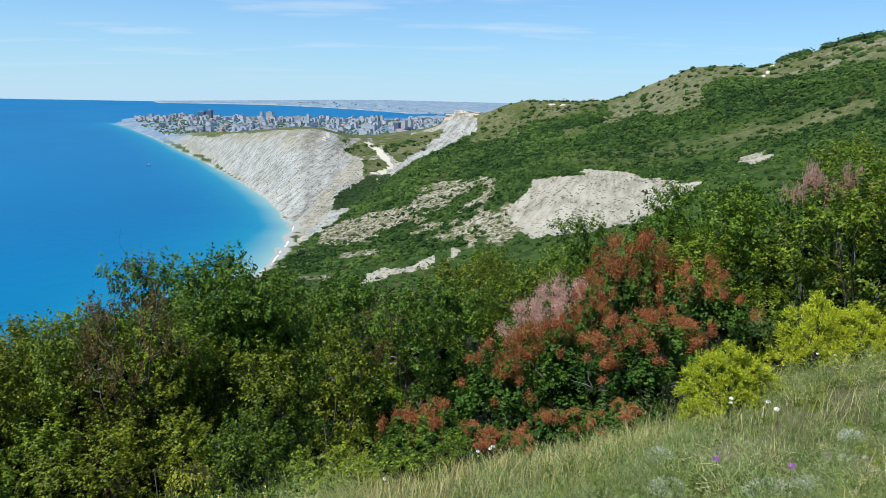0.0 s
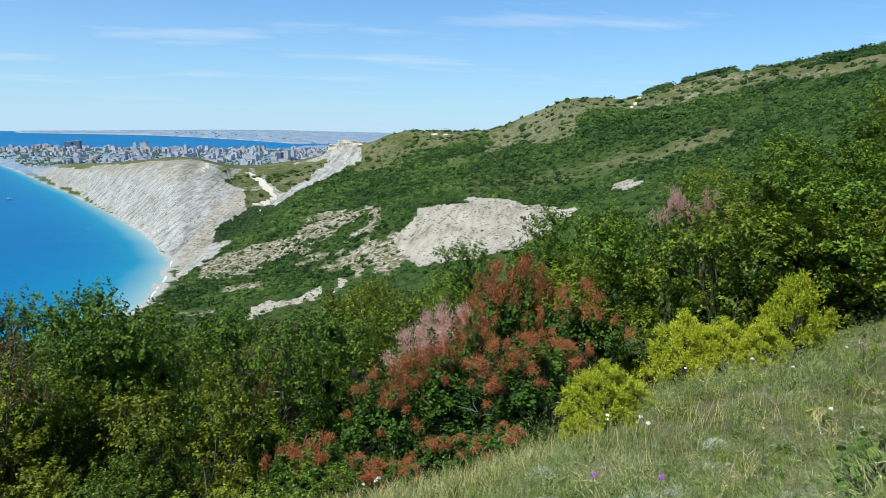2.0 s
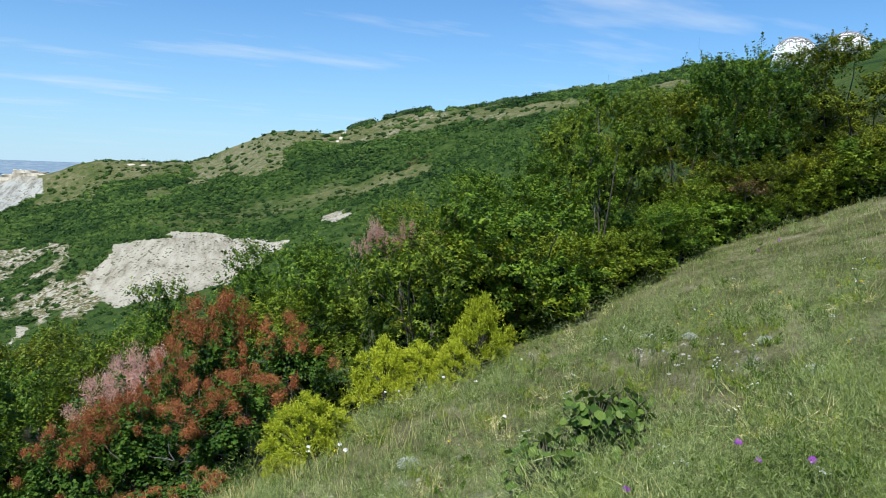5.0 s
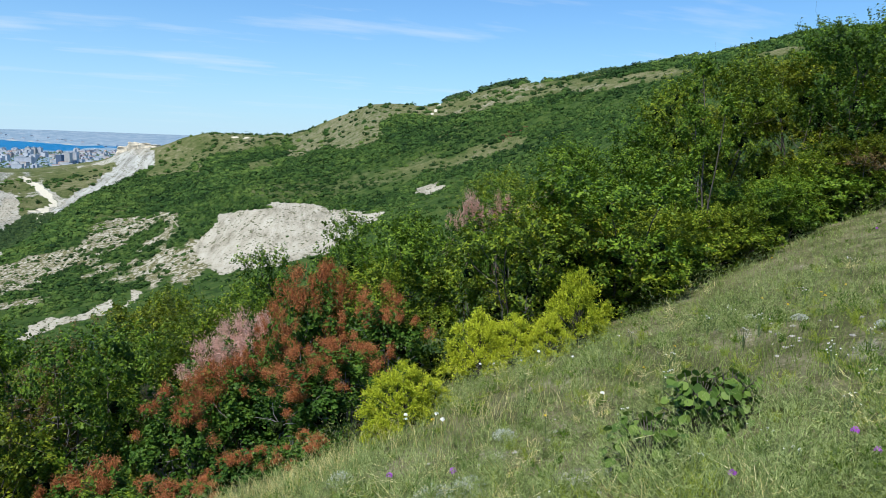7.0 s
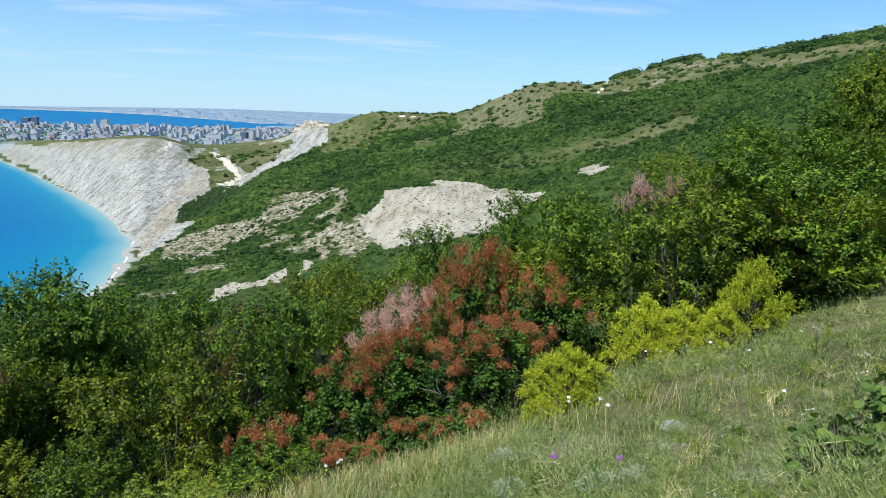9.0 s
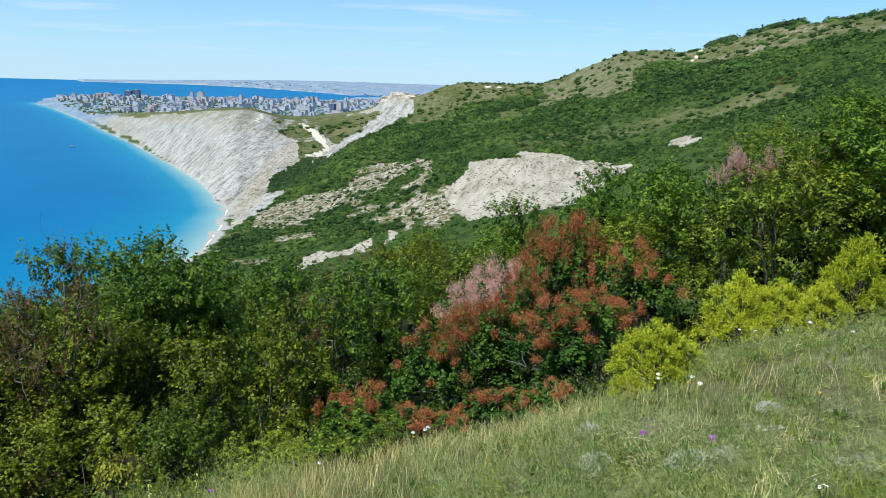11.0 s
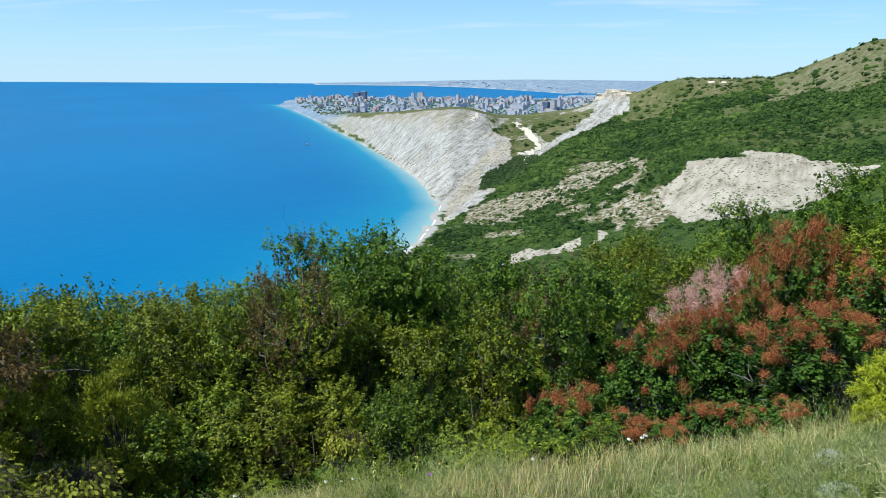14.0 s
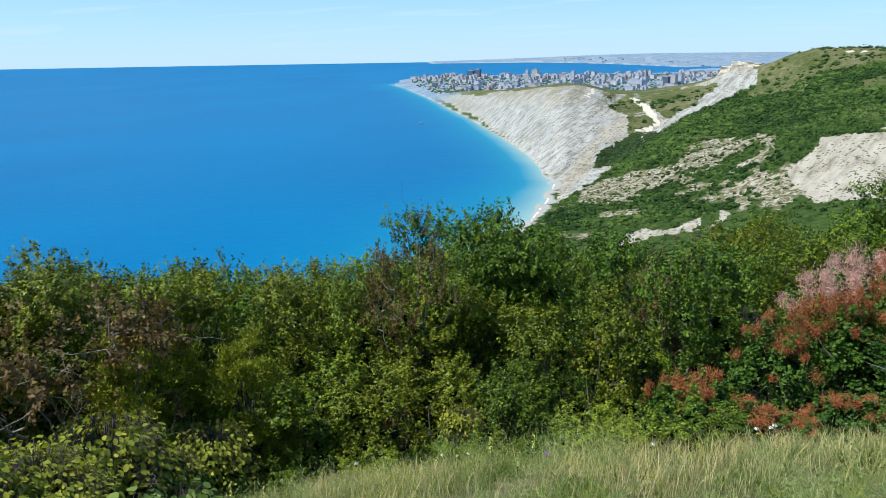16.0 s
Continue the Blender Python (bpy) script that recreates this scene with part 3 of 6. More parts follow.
GRASS_EDGE = curve((-180, 20), (-75, 8), (-60, 5.6), (-50, 6.0), (-40, 7.4), (-31, 8.5), (-24, 7.8), (-14.7, 7.4), (-6, 6.8), (1.5, 6.8), (7, 7.0), (12.7, 7.3), (18, 8.3), (25, 10.0), (31, 9.7), (35.5, 11), (39, 14.2), (45, 16), (48.6, 19), (58, 20), (70, 21), (110, 30))


def cover(x, y):
    """Shares of rock, turf, path, sand and haze-tinted farmland at points of the land."""
    x, y = np.asarray(x, float), np.asarray(y, float)
    az, r = np.degrees(np.arctan2(x, y)), np.hypot(x, y)
    z = ground(x, y)
    # outlines wander by a few metres
    wx, wy = x + 4.5 * fbm(x, y, 11, 3, 21), y + 9 * fbm(x, y, 13, 3, 22)
    zone = {key: inside(wx, wy, outline) for key, outline in AREAS.items()}
    rock = 0.96 * np.maximum.reduce([inside(wx, wy, o) for o in SCARS])
    # broken stony ground on the spur
    stony = np.maximum.reduce([inside(wx, wy, o) for o in STONY])
    stony = np.maximum(stony, smooth_step(fbm(x, y, 17, 3, 33), 0.2, 0.35) * (az < 4) * (r > 380) * (r < 560))
    foot, top, spur = FOOT_R(az), TOP_R(az), SPUR_R(az)
    shore = (az > -23.3) & (az < 4.2)
    face = shore & (r > np.where(az < -11, foot - 15, spur + 12)) & (r < top + 12)
    rib, run = np.radians(az) * 900 - 1.1 * z, (np.radians(az) * 900 + z) * 0.22
    streak = smooth_step(fbm(rib, run, 15, 3, 45), -0.02, 0.25) * smooth_step(az, -15, -8) * smooth_step(z, 12, 40)
    bare = 0.97 - 0.34 * streak - 0.34 * smooth_step(r, 850, 880) * smooth_step(az, -8.5, -7) * (az < 0) - 0.97 * np.maximum(zone["ravine"], zone["lawn"]) - 0.9 * zone["back_turf"] - 0.45 * zone["streaked_turf"]
    bare = np.maximum(np.maximum(bare, 0.96 * zone["ridge"]) - zone["crest_turf"], 0)
    # withered grass over the headland's end and along the brow of the bluff
    dry = face * np.maximum(1 - smooth_step(az, -20.5, -16), smooth_step(z - sea_level(r), 0.62 * TOP_Z(az), 0.95 * TOP_Z(az)) * (az < -9)) * (0.35 + 0.65 * smooth_step(fbm(x, y, 16, 3, 41), -0.35, 0.2))
    rock = np.where(face, np.maximum(rock, bare), rock)
    stony = np.maximum(stony, 0.26 * zone["knoll"] * smooth_step(fbm(x, y, 30, 3, 51), -0.35, 0.2))
    stony = np.maximum(stony, 0.5 * zone["high_turf"] * smooth_step(fbm(x, y, 20, 3, 52), 0.1, 0.35))
    turf = np.maximum.reduce([zone[k] for k in ("knoll", "crest_turf", "shoulder", "mid_turf", "high_turf", "upper_turf", "lawn", "back_turf", "streaked_turf")])
    turf = np.maximum(turf, smooth_step(r, top - 50, top - 25) * (az > -22) * (az < 36))
    turf = np.maximum(turf, 0.5 * smooth_step(fbm(x, y, 50, 3, 71), 0.3, 0.5))
    turf = np.maximum(turf, face * 1.0) * (1 - zone["ravine"])
    sand = shore * (z < sea_level(r) + 0.9) * (az < -10.8) * (az > -22.3) * (r > 430)
    sand = np.maximum(sand, ((np.abs(r - BAY_R(az)) < 16) & (az > -21) & (az < -1.2)) * 1.0)
    # from here outward the ground takes the haze-tinted colour
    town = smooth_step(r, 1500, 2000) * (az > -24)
    marl = face * (1 - zone["scree"]) * (1 - 0.6 * smooth_step(fbm(x, y, 30, 3, 43) + 0.5 * smooth_step(az, -9, -6), 0.2, 0.6))
    marl = np.maximum(marl, zone["ridge"])
    return rock, turf, sand, town, marl, stony, dry


def path_share(x, y, points, width):
    """1 on a line of map points, in metres of width."""
    best = np.full(np.shape(x), 1e9)
    for (ax, ay), (bx, by) in zip(points, points[1:]):
        dx, dy = bx - ax, by - ay
        t = np.clip(((x - ax) * dx + (y - ay) * dy) / (dx * dx + dy * dy), 0, 1)
        best = np.minimum(best, np.hypot(x - ax - t * dx, y - ay - t * dy))
    return 1 - smooth_step(best, width * 0.4, width * 0.75)


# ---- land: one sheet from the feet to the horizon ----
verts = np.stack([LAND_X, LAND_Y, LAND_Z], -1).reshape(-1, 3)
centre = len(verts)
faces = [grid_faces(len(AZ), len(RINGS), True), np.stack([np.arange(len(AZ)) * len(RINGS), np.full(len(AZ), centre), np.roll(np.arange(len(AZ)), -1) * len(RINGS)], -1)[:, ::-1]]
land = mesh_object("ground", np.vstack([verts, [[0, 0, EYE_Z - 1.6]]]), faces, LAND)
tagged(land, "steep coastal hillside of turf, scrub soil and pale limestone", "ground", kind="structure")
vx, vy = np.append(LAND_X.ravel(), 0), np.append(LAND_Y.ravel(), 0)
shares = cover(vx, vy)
for key, values in zip(("rock", "turf", "sand", "hazy_farmland", "marl", "stony", "dry"), shares):
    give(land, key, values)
give(land, "near", 1 - smooth_step(np.hypot(vx, vy), 16, 60))
# leaf litter and its painted shade begin past the meadow's edge
give(land, "litter_shade", smooth_step(np.hypot(vx, vy) - GRASS_EDGE(np.degrees(np.arctan2(vx, vy))), 0.4, 1.2))
TRACKS = [([(-96, 943), (-78, 884), (-64, 831)], 7), ([(-64, 831), (-56, 809)], 5), ([(-56, 809), (-64, 796), (-74, 786)], 4), ([(-62, 797), (-66, 772), (-66, 748)], 3.5), ([(-147, 947), (-142, 925), (-145, 896), (-138, 889)], 3.5), ([(118, 898), (136, 886)], 3), ([(236, 620), (262, 650), (290, 690)], 2)]
tracks = np.zeros(len(vx))
for pts, width in TRACKS:
    tracks = np.maximum(tracks, path_share(vx, vy, pts, width))
give(land, "path", tracks)

# ---- sea ----
sea_az = np.concatenate([np.arange(-66, 4, 0.5), np.arange(4, 294, 6.0)])
sea_r = np.concatenate([np.arange(60, 1500, 16.0), np.arange(1500, 4941, 70.0)])
a = np.radians(sea_az)[:, None]
sx, sy = sea_r[None] * np.sin(a), sea_r[None] * np.cos(a)
sz = np.broadcast_to(sea_level(sea_r)[None], sx.shape)
sea = mesh_object("water", np.stack([sx, sy, sz], -1).reshape(-1, 3), grid_faces(len(sea_az), len(sea_r), True), SEA)
tagged(sea, "deep blue sea, milky turquoise along the shore", "sea", kind="structure")
# the shore as a line, and how far off it each point of the water lies
shore_line = [(float(az), float(FOOT_R(az))) for az in np.arange(-23.2, -11.3, 0.25)] + [(-11.4, 612), (-11.62, 575), (-11.9, 532), (-12.4, 495), (-12.93, 465), (-15, 425), (-17, 385), (-19, 330), (-22, 280), (-28, 235), (-60, 225)]
px = np.array([r * math.sin(radians(q)) for q, r in shore_line])
py = np.array([r * math.cos(radians(q)) for q, r in shore_line])
off = np.full(sx.shape, 1e9)
for k in range(len(px) - 1):
    dx, dy = px[k + 1] - px[k], py[k + 1] - py[k]
    t = np.clip(((sx - px[k]) * dx + (sy - py[k]) * dy) / (dx * dx + dy * dy), 0, 1)
    reach = 38 + 24 * smooth_step(-py[k], -700, -400) + 0.012 * max(py[k] - 700, 0)
    off = np.minimum(off, np.hypot(sx - px[k] - t * dx, sy - py[k] - t * dy) / reach)
give(sea, "shallow", np.exp(-off * 1.35))

# ---- surf: a broken ribbon of foam along the shore ----
rng = np.random.default_rng(11)
fine = np.interp(np.arange(0, len(px) - 1, 0.04), np.arange(len(px)), px), np.interp(np.arange(0, len(px) - 1, 0.04), np.arange(len(py)), py)
fx, fy = fine
tx, ty = np.gradient(fx), np.gradient(fy)
tl = np.hypot(tx, ty)
nx, ny = -ty / tl, tx / tl
keep = (np.hypot(fx, fy) > 430) & (np.hypot(fx, fy) < 2500)
wide = (0.55 + 0.6 * fbm(fx, fy, 30, 3, 77)) * (0.8 + np.hypot(fx, fy) / 1500)
mid = 2.0 * fbm(fx, fy, 60, 3, 78)
band = []
for side in (-1, 1):
    qx, qy = fx + nx * (mid + side * wide), fy + ny * (mid + side * wide)
    band.append(np.stack([qx, qy, np.maximum(sea_level(np.hypot(qx, qy)), 0) + 0.25], -1))
n = len(fx)
idx = np.array([(i, i + 1, n + i + 1, n + i) for i in range(n - 1) if keep[i] and keep[i + 1]])
surf = mesh_object("surf", np.vstack(band), idx, FOAM)
tagged(surf, "thin white line of surf along the beach", "surf", kind="stuff")
# ---- plants: how they are made ----
def tubes(paths, sides=5):
    """Tapered tubes along lines of (point, radius)."""
    verts, faces = [], []
    ring = np.arange(sides) * 2 * np.pi / sides
    for path in paths:
        base = sum(len(v) for v in verts)
        pts = np.array([p for p, _ in path], float)
        rad = np.array([w for _, w in path], float)
        d = np.gradient(pts, axis=0)
        d /= np.linalg.norm(d, axis=1, keepdims=True) + 1e-9
        u = np.cross(d, [0.31, 0.92, 0.21])
        u /= np.linalg.norm(u, axis=1, keepdims=True) + 1e-9
        w = np.cross(d, u)
        v = pts[:, None] + rad[:, None, None] * (np.cos(ring)[None, :, None] * u[:, None] + np.sin(ring)[None, :, None] * w[:, None])
        verts.append(v.reshape(-1, 3))
        i, j = np.meshgrid(np.arange(len(pts) - 1), np.arange(sides), indexing="ij")
        k = (j + 1) % sides
        faces.append(base + np.stack([i * sides + j, i * sides + k, (i + 1) * sides + k, (i + 1) * sides + j], -1).reshape(-1, 4))
    return np.vstack(verts), np.vstack(faces)


def cards(rng, centres, length, width, normals, fold=0.25, along=None):
    """Leaves: one folded lozenge at each centre."""
    n = len(centres)
    nrm = normals / (np.linalg.norm(normals, axis=1, keepdims=True) + 1e-9)
    axis = rng.normal(size=(n, 3)) if along is None else along
    axis = axis - nrm * np.sum(axis * nrm, 1, keepdims=True)
    axis /= np.linalg.norm(axis, axis=1, keepdims=True) + 1e-9
    side = np.cross(nrm, axis)
    L = (length * rng.uniform(0.7, 1.25, n))[:, None]
    W = (width * rng.uniform(0.7, 1.25, n))[:, None]
    lift = nrm * W * fold
    v = np.stack([centres - axis * L * 0.5, centres + side * W * 0.5 + lift - axis * L * 0.04, centres + axis * L * 0.5, centres - side * W * 0.5 + lift - axis * L * 0.04], 1)
    return v.reshape(-1, 3), np.arange(4 * n).reshape(n, 4)


def slips(rng, centres, length, width, normals):
    """Small leaves far off: one triangle each."""
    n = len(centres)
    nrm = normals / (np.linalg.norm(normals, axis=1, keepdims=True) + 1e-9)
    axis = rng.normal(size=(n, 3))
    axis -= nrm * np.sum(axis * nrm, 1, keepdims=True)
    axis /= np.linalg.norm(axis, axis=1, keepdims=True) + 1e-9
    side = np.cross(nrm, axis)
    L = (length * rng.uniform(0.7, 1.3, n))[:, None]
    W = (width * rng.uniform(0.7, 1.3, n))[:, None]
    v = np.stack([centres - axis * L * 0.5, centres + side * W * 0.62 + axis * L * 0.1, centres + axis * L * 0.5 - side * W * 0.45], 1)
    return v.reshape(-1, 3), np.arange(3 * n).reshape(n, 3)


def needles(rng, centres, length, width, along):
    """Fine narrow leaves: one sliver each."""
    n = len(centres)
    axis = along / (np.linalg.norm(along, axis=1, keepdims=True) + 1e-9)
    side = np.cross(axis, rng.normal(size=(n, 3)))
    side /= np.linalg.norm(side, axis=1, keepdims=True) + 1e-9
    L = (length * rng.uniform(0.6, 1.4, n))[:, None]
    v = np.stack([centres - axis * L * 0.5 - side * width * 0.5, centres - axis * L * 0.5 + side * width * 0.5, centres + axis * L * 0.5], 1)
    return v.reshape(-1, 3), np.arange(3 * n).reshape(n, 3)


def grow(rng, height, width, stems, twigs=5, lean=0.25, thick=0.022, low=0.12, skirt=11):
    """Stems from one stool with side boughs. Returns tube paths and bough ends (point, reach)."""
    paths, ends = [], []
    for s in range(stems):
        turn = 2 * np.pi * (s + rng.uniform(0, 0.7)) / stems
        out = np.array([np.cos(turn), np.sin(turn), 0])
        reach = width * 0.5 * rng.uniform(0.35, 0.85) if stems > 1 else width * 0.1
        h = height * rng.uniform(0.72, 0.95)
        p, stem = np.array([0.08 * np.cos(turn), 0.08 * np.sin(turn), -0.25]), []
        for k in range(7):
            t = k / 6
            q = p + out * reach * t ** 1.3 + np.array([0, 0, (h + 0.25) * t]) + rng.normal(0, 0.02 * height, 3) * (t > 0)
            stem.append((q, thick * height * 0.35 * (1 - 0.82 * t) + 0.004))
        paths.append(stem)
        ends.append((stem[-1][0], 0.24 * width))
        for b in range(twigs):
            t = rng.uniform(low, 0.97)
            k = min(int(t * 6), 5)
            root = stem[k][0] * (1 - (t * 6 - k)) + stem[k + 1][0] * (t * 6 - k)
            ang = turn + rng.uniform(-1.9, 1.9)
            long = width * rng.uniform(0.22, 0.48) * (1.08 - 0.55 * t)
            way = np.array([np.cos(ang), np.sin(ang), rng.uniform(0.1, 0.75)])
            bough = []
            for m in range(4):
                u = m / 3
                bough.append((root + way * long * u + np.array([0, 0, 0.12 * long * u * u]) + rng.normal(0, 0.015 * height, 3) * (m > 0), thick * height * 0.11 * (1 - 0.8 * u) + 0.003))
            paths.append(bough)
            ends.append((bough[-1][0], 0.2 * width))
    for k in range(skirt):
        turn = rng.uniform(0, 2 * np.pi)
        ends.append((np.array([np.cos(turn) * width * 0.36, np.sin(turn) * width * 0.36, height * rng.uniform(0.06, 0.3)]), 0.17 * width))
    return paths, ends


def foliage(rng, ends, count, length, width, flat=0.8, up=0.35, small=False, low=0.04, shoots=0.12):
    """Leaves in sprays over the lobes of a crown, with gaps between, and shoots that stand out."""
    tip = max(e[0][2] for e in ends) + 0.01
    w = np.array([e[1] ** 2 * (0.6 + e[0][2] / tip) for e in ends])
    # sprays: the leafy ends of twigs, some forty leaves each
    many = max(12, count // 34)
    pick = rng.choice(len(ends), many, p=w / w.sum())
    c = np.array([e[0] for e in ends])[pick]
    rad = np.array([e[1] for e in ends])[pick] * 0.88
    axes = rng.normal(size=(len(ends), 3))
    axes /= np.linalg.norm(axes, axis=1, keepdims=True)
    d = rng.normal(size=(many, 3))
    d[:, 2] = d[:, 2] * 0.85 + 0.35
    d /= np.linalg.norm(d, axis=1, keepdims=True)
    t = (1 + 0.2 * np.sin(5.5 * np.sum(d * axes[pick], 1) + pick)) * rng.uniform(0.6, 1.1, many)
    out = rng.uniform(size=many) < shoots
    t = np.where(out, rng.uniform(1.05, 1.35, many), t)
    seat = c + d * (rad * t)[:, None] * np.array([1, 1, flat])
    way = d + rng.normal(size=(many, 3)) * 0.5 + np.array([0, 0, 0.55])
    way /= np.linalg.norm(way, axis=1, keepdims=True)
    long = rng.uniform(1.8, 4.2, many) * length * np.where(out, 1.5, 1.0)
    # each leaf beside its twig, its face turned up and out
    k = rng.integers(0, many, count)
    s = rng.uniform(-1, 1, count)[:, None]
    spread = length * rng.uniform(0.25, 1.0, count)[:, None] * np.where(out[k], 0.55, 1.15)[:, None]
    jitter = rng.normal(size=(count, 3))
    jitter *= np.minimum(1, 1.3 / np.linalg.norm(jitter, axis=1, keepdims=True))
    p = seat[k] + way[k] * s * long[k][:, None] + jitter * spread * (1.15 - 0.45 * s)
    p[:, 2] = np.maximum(p[:, 2], low + rng.uniform(0, 0.1, count))
    nrm = d[k] * 0.7 + rng.normal(size=(count, 3)) * 0.45 + np.array([0, 0, up + 0.38])
    return (slips if small else cards)(rng, p, length, width, nrm)


def lobes(rng, ends, share):
    """A lumpy clod in each lobe, to stand for its dense shaded middle."""
    g = (1 + 5 ** 0.5) / 2
    ico = np.array([(-1, g, 0), (1, g, 0), (-1, -g, 0), (1, -g, 0), (0, -1, g), (0, 1, g), (0, -1, -g), (0, 1, -g), (g, 0, -1), (g, 0, 1), (-g, 0, -1), (-g, 0, 1)]) / 1.902
    tri = np.array([(0, 11, 5), (0, 5, 1), (0, 1, 7), (0, 7, 10), (0, 10, 11), (1, 5, 9), (5, 11, 4), (11, 10, 2), (10, 7, 6), (7, 1, 8), (3, 9, 4), (3, 4, 2), (3, 2, 6), (3, 6, 8), (3, 8, 9), (4, 9, 5), (2, 4, 11), (6, 2, 10), (8, 6, 7), (9, 8, 1)])
    tip = max(e[0][2] for e in ends) + 0.01
    vs, fs = [], []
    for k, (q, w) in enumerate([e for e in ends if e[0][2] < 0.86 * tip]):
        # smaller towards the sunlit top
        v = q + ico * rng.uniform(0.8, 1.1, (12, 1)) * w * 0.85 * share * (1.1 - 0.65 * max(q[2], 0) / tip) * np.array([1, 1, 0.8])
        v[:, 2] = np.maximum(v[:, 2], 0.03)
        vs.append(v)
        fs.append(tri + 12 * k)
    return np.vstack(vs), np.vstack(fs)


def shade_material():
    """Near-black leaf colour that stands for the shade deep in a crown."""
    n = Nodes("crown_shade")
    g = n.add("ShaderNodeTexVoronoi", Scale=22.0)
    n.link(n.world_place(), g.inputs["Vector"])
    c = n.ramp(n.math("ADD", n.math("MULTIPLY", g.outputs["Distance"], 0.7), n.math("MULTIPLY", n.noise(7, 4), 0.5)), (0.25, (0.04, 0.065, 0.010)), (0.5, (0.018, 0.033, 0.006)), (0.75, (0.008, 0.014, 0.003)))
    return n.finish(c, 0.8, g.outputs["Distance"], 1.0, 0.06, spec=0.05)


SHADE = shade_material()


def bush(name, seed, height, width, stems, leaves, length, leaf_w, leaf_mat, bark=BARK, label="", category="tree", twigs=5, bare=0, low=0.12, up=0.35, small=True):
    rng = np.random.default_rng(seed)
    root = new(name)
    root.empty_display_size = 0.2
    paths, ends = grow(rng, height, width, stems, twigs, low=low)
    if bare:
        # grey dead twigs among the leaves
        for k in range(bare):
            e = ends[rng.integers(len(ends))]
            p = e[0].copy()
            way = rng.normal(size=3) * 0.6 + np.array([0, 0, 0.4])
            line = [(p.copy(), 0.0045)]
            for m in range(4):
                way = way + rng.normal(size=3) * 0.45
                p = p + way / np.linalg.norm(way) * 0.09 * width
                line.append((p.copy(), 0.004 - 0.0007 * m))
            paths.append(line)
    top = max(e[0][2] + 0.75 * e[1] for e in ends)
    for line in paths:
        for k, (q, w) in enumerate(line):
            line[k] = (q * np.array([1, 1, height / top]), w)
    ends = [(q * np.array([1, 1, height / top]), w) for q, w in ends]
    v, f = tubes(paths, 3)
    mesh_object("trunk", v, f, bark, root)
    v, f = foliage(rng, ends, leaves, length, leaf_w, up=up, small=small, shoots=0.05 if height > 1 else 0.15)
    # dark clods behind the leaves put painted shade into the gaps
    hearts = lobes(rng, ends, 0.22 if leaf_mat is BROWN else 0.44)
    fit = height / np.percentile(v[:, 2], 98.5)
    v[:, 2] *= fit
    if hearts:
        mesh_object("inner_foliage", hearts[0] * np.array([1, 1, fit]), hearts[1], SHADE, root, label="dark clods that stand for shade inside the crown", smooth=False)
    ends = [(q * np.array([1, 1, fit]), w) for q, w in ends]
    for ob in [c for c in root.children if c.name.startswith("trunk")]:
        ob.data.transform(Matrix.Diagonal((1, 1, fit, 1)))
    mesh_object("crown", v, f, leaf_mat, root, smooth=False)
    return tagged(root, label, category)


